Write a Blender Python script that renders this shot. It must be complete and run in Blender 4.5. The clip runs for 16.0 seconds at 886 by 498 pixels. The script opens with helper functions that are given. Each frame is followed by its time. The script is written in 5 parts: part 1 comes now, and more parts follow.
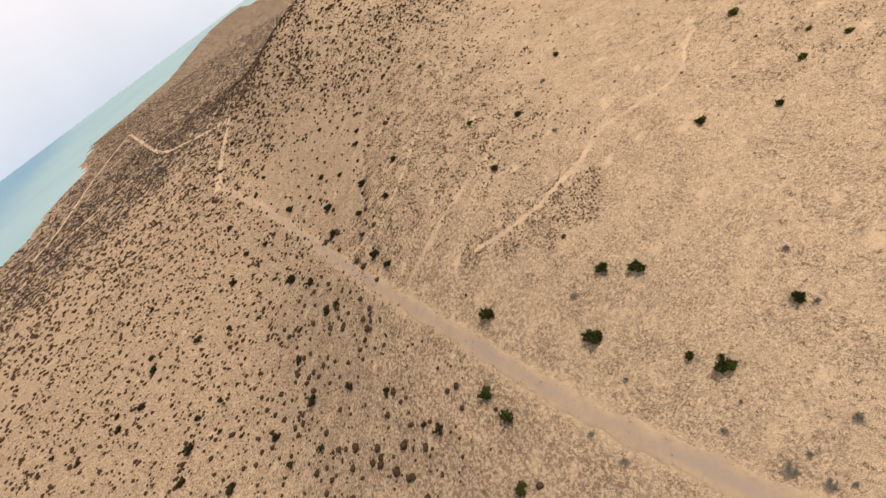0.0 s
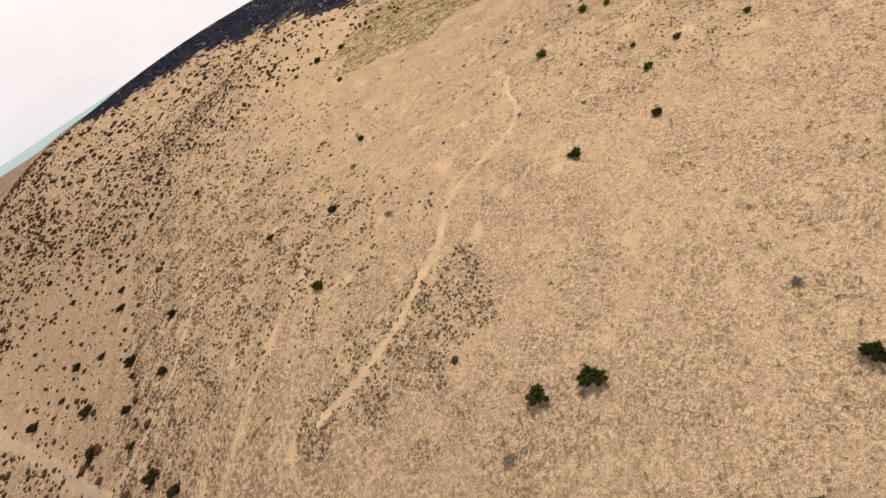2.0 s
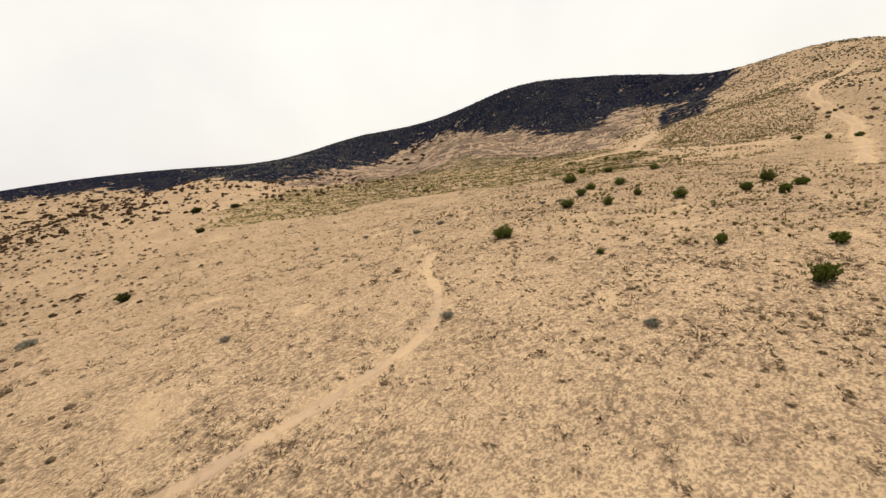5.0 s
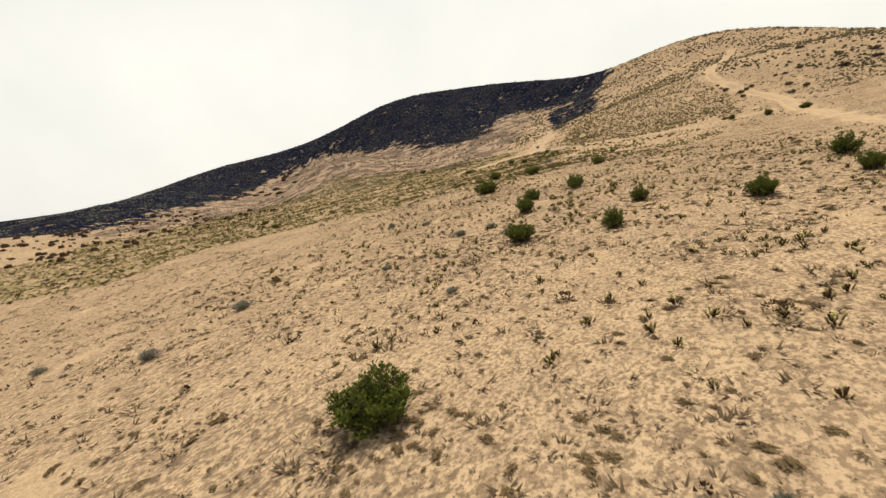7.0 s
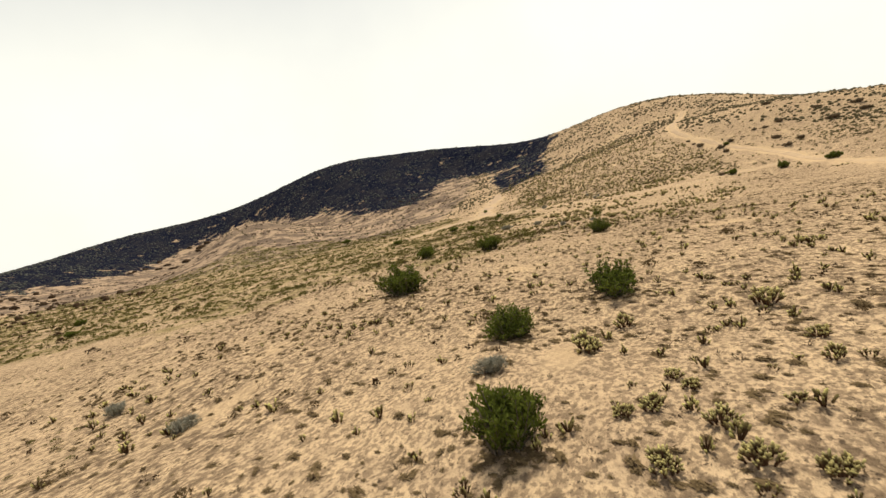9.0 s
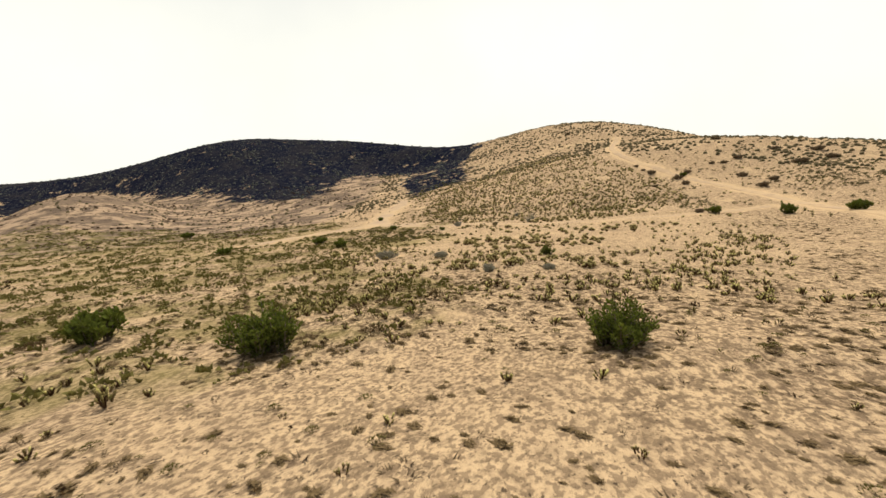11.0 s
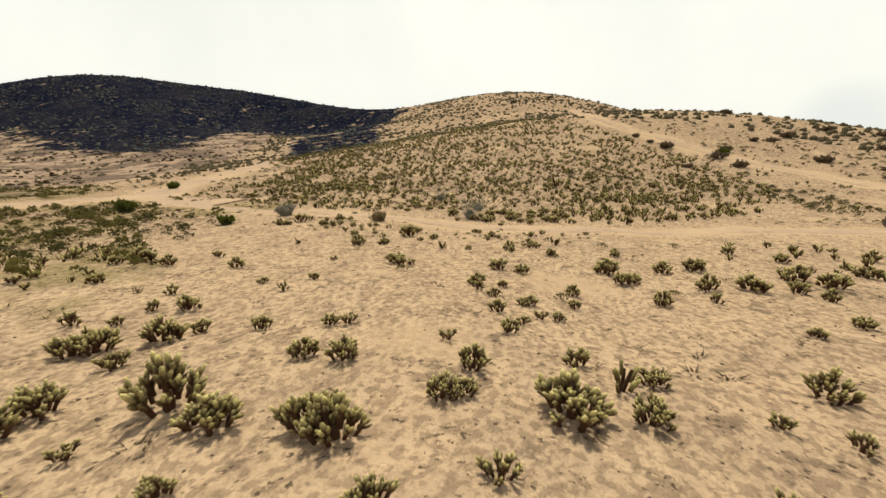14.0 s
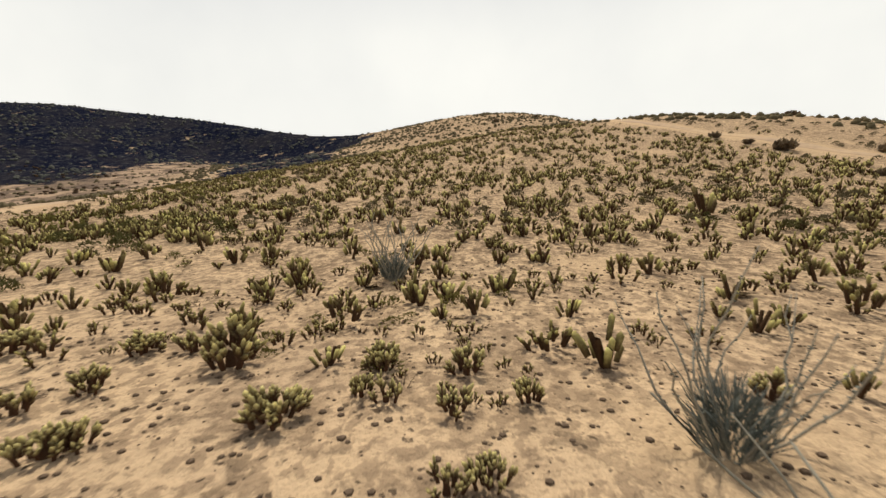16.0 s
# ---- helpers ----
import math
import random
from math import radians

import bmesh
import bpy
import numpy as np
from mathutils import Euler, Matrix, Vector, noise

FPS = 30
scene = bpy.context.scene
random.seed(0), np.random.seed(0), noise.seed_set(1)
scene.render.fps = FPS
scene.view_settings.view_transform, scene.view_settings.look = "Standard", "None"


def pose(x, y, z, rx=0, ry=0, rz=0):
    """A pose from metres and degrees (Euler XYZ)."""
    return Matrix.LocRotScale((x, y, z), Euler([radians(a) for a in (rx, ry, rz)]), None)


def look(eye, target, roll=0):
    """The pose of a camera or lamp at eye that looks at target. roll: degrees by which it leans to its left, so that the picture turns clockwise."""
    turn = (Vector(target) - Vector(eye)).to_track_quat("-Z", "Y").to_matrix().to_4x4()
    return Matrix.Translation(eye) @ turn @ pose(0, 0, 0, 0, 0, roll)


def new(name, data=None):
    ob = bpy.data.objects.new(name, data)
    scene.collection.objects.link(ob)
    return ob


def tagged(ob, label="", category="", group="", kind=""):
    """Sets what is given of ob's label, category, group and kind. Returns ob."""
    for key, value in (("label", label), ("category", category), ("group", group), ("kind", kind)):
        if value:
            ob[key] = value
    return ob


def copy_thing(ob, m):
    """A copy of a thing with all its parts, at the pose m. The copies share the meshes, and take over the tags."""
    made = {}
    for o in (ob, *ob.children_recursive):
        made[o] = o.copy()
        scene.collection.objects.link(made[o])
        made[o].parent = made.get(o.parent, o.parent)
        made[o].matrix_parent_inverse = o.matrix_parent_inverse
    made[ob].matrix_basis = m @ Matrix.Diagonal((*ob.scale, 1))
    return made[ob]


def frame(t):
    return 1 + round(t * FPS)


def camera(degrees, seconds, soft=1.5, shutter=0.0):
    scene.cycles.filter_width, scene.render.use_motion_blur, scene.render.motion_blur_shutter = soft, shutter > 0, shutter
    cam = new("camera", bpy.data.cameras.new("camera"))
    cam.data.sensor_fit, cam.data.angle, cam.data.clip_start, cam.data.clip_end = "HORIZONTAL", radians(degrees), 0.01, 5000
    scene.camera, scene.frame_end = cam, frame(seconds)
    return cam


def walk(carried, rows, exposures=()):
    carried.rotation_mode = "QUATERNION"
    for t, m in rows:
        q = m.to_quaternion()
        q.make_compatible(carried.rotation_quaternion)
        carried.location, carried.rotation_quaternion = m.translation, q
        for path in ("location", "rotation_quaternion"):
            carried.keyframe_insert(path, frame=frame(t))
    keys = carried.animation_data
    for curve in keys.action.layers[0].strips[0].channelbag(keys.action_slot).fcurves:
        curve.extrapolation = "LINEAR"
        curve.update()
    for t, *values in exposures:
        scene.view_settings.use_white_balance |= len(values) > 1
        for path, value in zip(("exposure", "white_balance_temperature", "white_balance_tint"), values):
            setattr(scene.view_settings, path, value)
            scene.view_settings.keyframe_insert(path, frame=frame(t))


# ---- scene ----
cam = camera(90.2, 16.0, 1.5, 0.05)
PATH = [
    (0, -7.23, -13.25, 83.11, 47.67, 28.66, -1.37),
    (0.5, -10.59, -4.68, 79.02, 43.76, 29.61, -13.76),
    (1, -11.79, 3.85, 73.76, 41.58, 29.84, -24.01),
    (1.5, -11.86, 10.66, 67.53, 43.61, 29.32, -28.74),
    (2, -11.96, 17.98, 61.17, 49.34, 26.76, -30.28),
    (2.5, -10.30, 25.23, 54.80, 56.12, 22.82, -29.75),
    (3, -6.01, 33.67, 48.19, 62.43, 17.75, -29.13),
    (3.5, -2.76, 40.60, 43.38, 68.49, 13.67, -28.65),
    (4, 1.45, 47.92, 39.44, 73.86, 10.43, -29.32),
    (4.2, 3.04, 50.57, 38.43, 75.22, 9.76, -29.93),
    (6.3, 24.98, 80.35, 32.50, 78.95, 10.66, -43.44),
    (6.5, 27.87, 82.94, 32.15, 78.75, 11.21, -44.96),
    (7, 35.18, 89.03, 31.80, 78.01, 12.65, -48.90),
    (7.5, 41.90, 93.97, 31.26, 77.41, 13.08, -52.67),
    (8, 49.00, 98.54, 30.75, 79.58, 12.64, -54.61),
    (8.5, 54.89, 102.08, 30.41, 82.30, 12.64, -55.54),
    (9, 60.86, 105.27, 30.28, 85.07, 12.62, -56.13),
    (9.5, 67.29, 108.24, 30.10, 84.96, 10.71, -59.07),
    (10, 74.28, 111.30, 29.99, 84.85, 8.48, -62.18),
    (10.2, 76.71, 112.29, 30.02, 84.59, 7.77, -63.33),
    (12.3, 104.08, 118.59, 28.82, 83.97, 2.14, -71.04),
    (12.5, 106.34, 119.25, 28.86, 83.76, 2.04, -71.76),
    (13, 111.95, 120.80, 28.72, 82.98, 1.59, -73.49),
    (13.5, 117.09, 122.23, 28.41, 81.19, 0.65, -74.96),
    (14, 122.72, 123.66, 28.11, 81.36, 0.19, -75.92),
    (14.5, 127.98, 125.03, 27.95, 81.48, -0.12, -76.95),
    (15, 133.46, 126.41, 27.79, 82.69, 0.77, -78.01),
    (15.5, 138.53, 127.57, 27.81, 84.23, 1.08, -78.42),
    (15.7, 140.59, 128.06, 27.79, 85.96, -0.06, -79.09),
    (16, 143.68, 128.71, 27.91, 85.63, 1.26, -79.41),
]
walk(cam, [(t, pose(x, y, z, rx, ry, rz)) for t, x, y, z, rx, ry, rz in PATH],
     [(0.0, -0.25, 6500, 14), (1.0, -0.26, 6600, 16), (3.0, -0.31, 6680, 11), (6.5, -0.38, 6740, 8), (8.0, -0.32, 6820, 5), (10.2, -0.23, 6850, 5), (12.5, -0.34, 6700, 5), (14.0, -0.37, 6720, 5),
      (15.0, -0.33, 6720, 7), (16.0, -0.44, 6560, 8)])

# ---- world, sun, exposure ----
SUN_AZ, SUN_EL = 72.0, 64.0   # compass degrees from +y towards +x, degrees above the horizon
world = bpy.data.worlds.new("hazy_sky")
scene.world = world
world.use_nodes = True
wn, wl = world.node_tree.nodes, world.node_tree.links
wn.clear()


def wnode(kind, **values):
    nd = wn.new(kind)
    for key, v in values.items():
        nd.inputs[key].default_value = v
    return nd


sky = wn.new("ShaderNodeTexSky")
sky.sky_type = "NISHITA"
sky.sun_disc = False
sky.sun_elevation, sky.sun_rotation = radians(SUN_EL), radians(SUN_AZ)
sky.air_density, sky.dust_density, sky.ozone_density = 1.0, 4.0, 1.0
bg_sky = wnode("ShaderNodeBackground", Strength=0.1)
wl.new(sky.outputs[0], bg_sky.inputs["Color"])
coord = wn.new("ShaderNodeTexCoord")
sep = wn.new("ShaderNodeSeparateXYZ")
wl.new(coord.outputs["Generated"], sep.inputs[0])
# thin bright cloud, bluer low over the sea
seaward = wn.new("ShaderNodeVectorMath")
seaward.operation = "DOT_PRODUCT"
seaward.inputs[1].default_value = (-0.72, 0.60, -1.15)
wl.new(coord.outputs["Generated"], seaward.inputs[0])
ramp = wn.new("ShaderNodeValToRGB")
ramp.color_ramp.elements[0].position, ramp.color_ramp.elements[0].color = 0.30, (1.0, 0.985, 0.94, 1)
ramp.color_ramp.elements[1].position, ramp.color_ramp.elements[1].color = 0.98, (0.60, 0.70, 0.80, 1)
mid = ramp.color_ramp.elements.new(0.72)
mid.color = (0.93, 0.90, 0.90, 1)
wl.new(seaward.outputs["Value"], ramp.inputs[0])
cloud = wnode("ShaderNodeTexNoise", Scale=2.2, Detail=5.0, Roughness=0.55)
wl.new(coord.outputs["Generated"], cloud.inputs["Vector"])
bg_cloud = wnode("ShaderNodeBackground", Strength=1.34)
gap = wn.new("ShaderNodeVectorMath")
gap.operation = "DOT_PRODUCT"
gap.inputs[1].default_value = (0.886, -0.457, 0.080)
wl.new(coord.outputs["Generated"], gap.inputs[0])
clear = wn.new("ShaderNodeMapRange")
clear.interpolation_type = "SMOOTHSTEP"
for key, v in (("From Min", 0.9955), ("From Max", 1.0), ("To Min", 0.0), ("To Max", 0.32)):
    clear.inputs[key].default_value = v
wl.new(gap.outputs["Value"], clear.inputs["Value"])
tint = wn.new("ShaderNodeMix")
tint.data_type = "RGBA"
wl.new(clear.outputs[0], tint.inputs["Factor"])
wl.new(ramp.outputs[0], tint.inputs["A"])
tint.inputs["B"].default_value = (0.56, 0.66, 0.71, 1)
wl.new(tint.outputs["Result"], bg_cloud.inputs["Color"])
thin = wn.new("ShaderNodeMapRange")
thin.inputs["From Min"].default_value, thin.inputs["From Max"].default_value = 0.3, 0.7
thin.inputs["To Min"].default_value, thin.inputs["To Max"].default_value = 0.82, 1.0
wl.new(cloud.outputs["Fac"], thin.inputs["Value"])
blend = wn.new("ShaderNodeMixShader")
up = wn.new("ShaderNodeMapRange")
up.interpolation_type = "SMOOTHSTEP"
for key, v in (("From Min", 0.30), ("From Max", 0.75), ("To Min", 1.0), ("To Max", 0.12)):
    up.inputs[key].default_value = v
wl.new(sep.outputs["Z"], up.inputs["Value"])
veil = wn.new("ShaderNodeMath")
veil.operation = "MULTIPLY"
wl.new(thin.outputs[0], veil.inputs[0])
wl.new(up.outputs[0], veil.inputs[1])
wl.new(veil.outputs[0], blend.inputs[0])
wl.new(bg_sky.outputs[0], blend.inputs[1])
wl.new(bg_cloud.outputs[0], blend.inputs[2])
wout = wn.new("ShaderNodeOutputWorld")
wl.new(blend.outputs[0], wout.inputs[0])

sun = new("sun", bpy.data.lights.new("sun", "SUN"))
sun.data.energy, sun.data.angle, sun.data.color = 4.1, radians(4.0), (1.0, 0.92, 0.79)
to_sun = Vector((math.sin(radians(SUN_AZ)) * math.cos(radians(SUN_EL)), math.cos(radians(SUN_AZ)) * math.cos(radians(SUN_EL)), math.sin(radians(SUN_EL))))
sun.matrix_world = look(to_sun * 100, (0, 0, 0))


# ---- materials ----
def shader(name, rough=0.9, spec=0.2):
    m = bpy.data.materials.new(name)
    m.use_nodes = True
    nt = m.node_tree
    b = nt.nodes["Principled BSDF"]
    b.inputs["Roughness"].default_value = rough
    b.inputs["Specular IOR Level"].default_value = spec
    return m, nt.nodes, nt.links, b


def noise_node(n, l, scale, detail=4.0, rough=0.6, vec=None, dim_coord=True):
    t = n.new("ShaderNodeTexNoise")
    t.inputs["Scale"].default_value, t.inputs["Detail"].default_value, t.inputs["Roughness"].default_value = scale, detail, rough
    if vec is not None:
        l.new(vec, t.inputs["Vector"])
    return t


def steps(n, l, src, a, b, lo=0.0, hi=1.0):
    r = n.new("ShaderNodeMapRange")
    r.interpolation_type = "SMOOTHSTEP"
    for key, v in (("From Min", a), ("From Max", b), ("To Min", lo), ("To Max", hi)):
        r.inputs[key].default_value = v
    l.new(src, r.inputs["Value"])
    return r.outputs["Result"]


def mixc(n, l, fac, a, b, mode="MIX"):
    x = n.new("ShaderNodeMix")
    x.data_type, x.blend_type = "RGBA", mode
    for sock, v in ((x.inputs["Factor"], fac), (x.inputs["A"], a), (x.inputs["B"], b)):
        if isinstance(v, (int, float)):
            sock.default_value = v
        elif isinstance(v, tuple):
            sock.default_value = (*v, 1)
        else:
            l.new(v, sock)
    return x.outputs["Result"]


def times(n, l, a, b, op="MULTIPLY"):
    x = n.new("ShaderNodeMath")
    x.operation = op
    for sock, v in ((x.inputs[0], a), (x.inputs[1], b)):
        if isinstance(v, (int, float)):
            sock.default_value = v
        else:
            l.new(v, sock)
    return x.outputs[0]


def attr(n, name):
    a = n.new("ShaderNodeAttribute")
    a.attribute_name = name
    return a.outputs["Fac"]


def bump(n, l, b, height, strength, distance):
    x = n.new("ShaderNodeBump")
    x.inputs["Strength"].default_value, x.inputs["Distance"].default_value = strength, distance
    l.new(height, x.inputs["Height"])
    l.new(x.outputs[0], b.inputs["Normal"])


def ground_material():
    m, n, l, b = shader("sandy_soil", 0.95, 0.0)
    co = n.new("ShaderNodeTexCoord").outputs["Object"]
    wide = noise_node(n, l, 0.035, 4, 0.55, co).outputs["Fac"]
    patch = noise_node(n, l, 0.33, 5, 0.6, co).outputs["Fac"]
    region = noise_node(n, l, 0.12, 4, 0.6, co).outputs["Fac"]
    grain = noise_node(n, l, 2.3, 6, 0.7, co).outputs["Fac"]
    fine = noise_node(n, l, 14.0, 5, 0.7, co).outputs["Fac"]
    c = mixc(n, l, steps(n, l, wide, 0.35, 0.65), SAND_A, SAND_B)
    c = mixc(n, l, steps(n, l, patch, 0.42, 0.68, 0.0, 0.55), c, SAND_C)
    # dead herbs and wind-blown litter: soft brown blotches a hand or two across, sand showing between them
    lay = n.new("ShaderNodeMapping")
    lay.inputs["Scale"].default_value = (1.0, 1.3, 1.0)
    lay.inputs["Rotation"].default_value = (0, 0, radians(-28))
    l.new(co, lay.inputs["Vector"])
    blots = noise_node(n, l, 2.5, 4, 0.55, lay.outputs[0])
    blots.inputs["Distortion"].default_value = 0.35
    blot = blots.outputs["Fac"]
    dimple = noise_node(n, l, 6.5, 3, 0.55, lay.outputs[0]).outputs["Fac"]
    plain = attr(n, "litter")
    thick = times(n, l, plain, 1.0, "MINIMUM")
    swept = times(n, l, 1.0, attr(n, "bare"), "SUBTRACT")
    cover = times(n, l, times(n, l, thick, swept), steps(n, l, region, 0.42, 0.56, 0.30, 1.0))
    stain = steps(n, l, noise_node(n, l, 0.8, 4, 0.5, co).outputs["Fac"], 0.48, 0.64)
    c = mixc(n, l, times(n, l, times(n, l, stain, swept), 0.24), c, (0.26, 0.188, 0.135))
    c = mixc(n, l, times(n, l, times(n, l, steps(n, l, blot, 0.47, 0.55), cover), 0.62), c, (0.225, 0.155, 0.100))
    c = mixc(n, l, times(n, l, times(n, l, steps(n, l, blot, 0.54, 0.60), cover), times(n, l, steps(n, l, fine, 0.35, 0.65, 0.95, 0.5), 1.0)), c, LITTER)
    c = mixc(n, l, times(n, l, times(n, l, steps(n, l, dimple, 0.49, 0.56), swept), times(n, l, times(n, l, thick, 0.26), 0.42, "ADD")), c, (0.19, 0.133, 0.088))
    c = mixc(n, l, times(n, l, times(n, l, steps(n, l, grain, 0.56, 0.61), swept), 0.58), c, (0.165, 0.118, 0.078))
    c = mixc(n, l, times(n, l, steps(n, l, fine, 0.53, 0.61), 0.42), c, (0.25, 0.175, 0.11))
    c = mixc(n, l, times(n, l, steps(n, l, dimple, 0.45, 0.39), 0.32), c, (0.62, 0.450, 0.285))
    # small dark bits of stone and twig
    bits = n.new("ShaderNodeTexVoronoi")
    bits.inputs["Scale"].default_value = 7.5
    jag = n.new("ShaderNodeVectorMath")
    jag.operation = "MULTIPLY_ADD"
    jag.inputs[1].default_value = (0.20, 0.20, 0.20)
    l.new(noise_node(n, l, 9.0, 2, 0.6, co).outputs["Color"], jag.inputs[0])
    l.new(co, jag.inputs[2])
    l.new(jag.outputs[0], bits.inputs["Vector"])
    c = mixc(n, l, times(n, l, times(n, l, steps(n, l, bits.outputs["Distance"], 0.27, 0.20), steps(n, l, grain, 0.47, 0.54)), times(n, l, swept, 0.85)), c, (0.070, 0.050, 0.036))
    # tussocks half a step apart all over the open slope and the lower plain
    tuss = noise_node(n, l, 1.25, 3, 0.5, co)
    tuss.inputs["Distortion"].default_value = 0.3
    open_ground = times(n, l, swept, attr(n, "tussock"))
    c = mixc(n, l, times(n, l, steps(n, l, tuss.outputs["Fac"], 0.44, 0.38), times(n, l, open_ground, 0.40)), c, (0.62, 0.445, 0.275))
    c = mixc(n, l, times(n, l, steps(n, l, tuss.outputs["Fac"], 0.51, 0.565), times(n, l, open_ground, 0.62)), c, (0.165, 0.108, 0.068))
    # the lower plain: browner soil, dotted with knee-high scrub
    c = mixc(n, l, times(n, l, steps(n, l, plain, 1.2, 1.8), 0.12), c, (0.23, 0.160, 0.11))
    dots = n.new("ShaderNodeTexVoronoi")
    dots.inputs["Scale"].default_value = 0.62
    shift = n.new("ShaderNodeVectorMath")
    shift.operation = "MULTIPLY_ADD"
    shift.inputs[1].default_value = (0.9, 0.9, 0.9)
    l.new(noise_node(n, l, 1.3, 3, 0.6, co).outputs["Color"], shift.inputs[0])
    l.new(co, shift.inputs[2])
    l.new(shift.outputs[0], dots.inputs["Vector"])
    c = mixc(n, l, times(n, l, times(n, l, times(n, l, steps(n, l, dots.outputs["Distance"], 0.34, 0.24), steps(n, l, patch, 0.42, 0.54)), steps(n, l, plain, 0.95, 1.3)), times(n, l, swept, 0.75)), c, (0.115, 0.082, 0.056))
    # the pinkish brown foot of the dark hill, cut by gullies
    mott = noise_node(n, l, 0.22, 6, 0.72, co).outputs["Fac"]
    foot = mixc(n, l, steps(n, l, mott, 0.47, 0.56), (0.40, 0.288, 0.200), (0.095, 0.071, 0.060))
    gully = noise_node(n, l, 0.065, 5, 0.62, co).outputs["Fac"]
    foot = mixc(n, l, steps(n, l, gully, 0.49, 0.57, 0.0, 0.75), foot, (0.095, 0.072, 0.062))
    c = mixc(n, l, times(n, l, attr(n, "dust"), 0.85), c, foot)
    c = mixc(n, l, times(n, l, attr(n, "bare"), 0.70), c, SAND_TRACK)
    herb = times(n, l, attr(n, "herb"), steps(n, l, patch, 0.40, 0.60))
    c = mixc(n, l, times(n, l, herb, 0.55), c, (0.17, 0.15, 0.045))
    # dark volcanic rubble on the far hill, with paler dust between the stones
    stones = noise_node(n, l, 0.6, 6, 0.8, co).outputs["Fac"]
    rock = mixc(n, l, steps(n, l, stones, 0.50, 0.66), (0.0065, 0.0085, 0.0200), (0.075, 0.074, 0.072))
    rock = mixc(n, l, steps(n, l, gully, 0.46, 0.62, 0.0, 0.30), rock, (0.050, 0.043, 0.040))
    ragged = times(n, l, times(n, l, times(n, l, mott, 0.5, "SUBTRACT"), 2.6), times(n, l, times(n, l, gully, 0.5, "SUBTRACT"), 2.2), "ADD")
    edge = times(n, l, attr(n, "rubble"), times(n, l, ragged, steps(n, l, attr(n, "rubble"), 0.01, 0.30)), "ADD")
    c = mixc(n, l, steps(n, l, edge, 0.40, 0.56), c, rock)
    l.new(c, b.inputs["Base Color"])
    h = times(n, l, times(n, l, times(n, l, grain, 0.6), times(n, l, fine, 0.22), "ADD"), times(n, l, times(n, l, blot, cover), 1.3), "ADD")
    h = times(n, l, h, times(n, l, dimple, 0.40), "ADD")
    bump(n, l, b, h, 0.9, 0.18)
    return m


SAND_A, SAND_B, SAND_C = (0.590, 0.424, 0.262), (0.625, 0.452, 0.280), (0.53, 0.376, 0.238)
SAND_TRACK, LITTER = (0.535, 0.380, 0.228), (0.115, 0.080, 0.052)


def track_material(name, shade=1.0):
    m, n, l, b = shader(name, 0.95, 0.1)
    co = n.new("ShaderNodeTexCoord").outputs["Object"]
    wide = noise_node(n, l, 0.25, 5, 0.6, co).outputs["Fac"]
    fine = noise_node(n, l, 6.0, 5, 0.65, co).outputs["Fac"]
    c = mixc(n, l, steps(n, l, wide, 0.35, 0.65), tuple(shade * v for v in SAND_TRACK), tuple(shade * v for v in (0.44, 0.315, 0.212)))
    clod = noise_node(n, l, 1.6, 5, 0.7, co).outputs["Fac"]
    c = mixc(n, l, steps(n, l, clod, 0.50, 0.66, 0, 0.45), c, (0.25, 0.185, 0.13))
    c = mixc(n, l, times(n, l, attr(n, "rut"), 0.85), c, (0.315, 0.243, 0.190))
    c = mixc(n, l, steps(n, l, fine, 0.45, 0.75, 0, 0.35), c, (0.40, 0.28, 0.165))
    l.new(c, b.inputs["Base Color"])
    bump(n, l, b, fine, 0.3, 0.06)
    return m


def plant_material(name, dark, light, rough=0.75, island=True, spec=0.03, trans=0.0, key="age_shade", vary=0.45, power=1.0):
    """Colour runs from dark (old wood, painted shade in foliage) to light (new growth, outer leaves) with the key
    layer, varied plant by plant.
    """
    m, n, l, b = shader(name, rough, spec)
    age_shade = attr(n, key) if power == 1.0 else times(n, l, attr(n, key), power, "POWER")
    c = mixc(n, l, age_shade, dark, light)
    if island:
        r = n.new("ShaderNodeNewGeometry").outputs["Random Per Island"]
    else:
        r = n.new("ShaderNodeObjectInfo").outputs["Random"]
    young = 1.0 if power == 1.0 else attr(n, key)
    c = mixc(n, l, times(n, l, times(n, l, r, vary), young), c, tuple(0.45 * v for v in light))
    co = n.new("ShaderNodeTexCoord").outputs["Object"]
    spot = noise_node(n, l, 24.0, 3, 0.6, co).outputs["Fac"]
    c = mixc(n, l, times(n, l, steps(n, l, spot, 0.4, 0.75, 0, 0.35), young), c, tuple(min(1.0, 1.5 * v) for v in light))
    l.new(c, b.inputs["Base Color"])
    if trans:
        thru, both = n.new("ShaderNodeBsdfTranslucent"), n.new("ShaderNodeMixShader")
        l.new(c, thru.inputs["Color"])
        l.new(times(n, l, age_shade, trans), both.inputs[0])
        l.new(b.outputs[0], both.inputs[1])
        l.new(thru.outputs[0], both.inputs[2])
        l.new(both.outputs[0], n["Material Output"].inputs["Surface"])
    return m


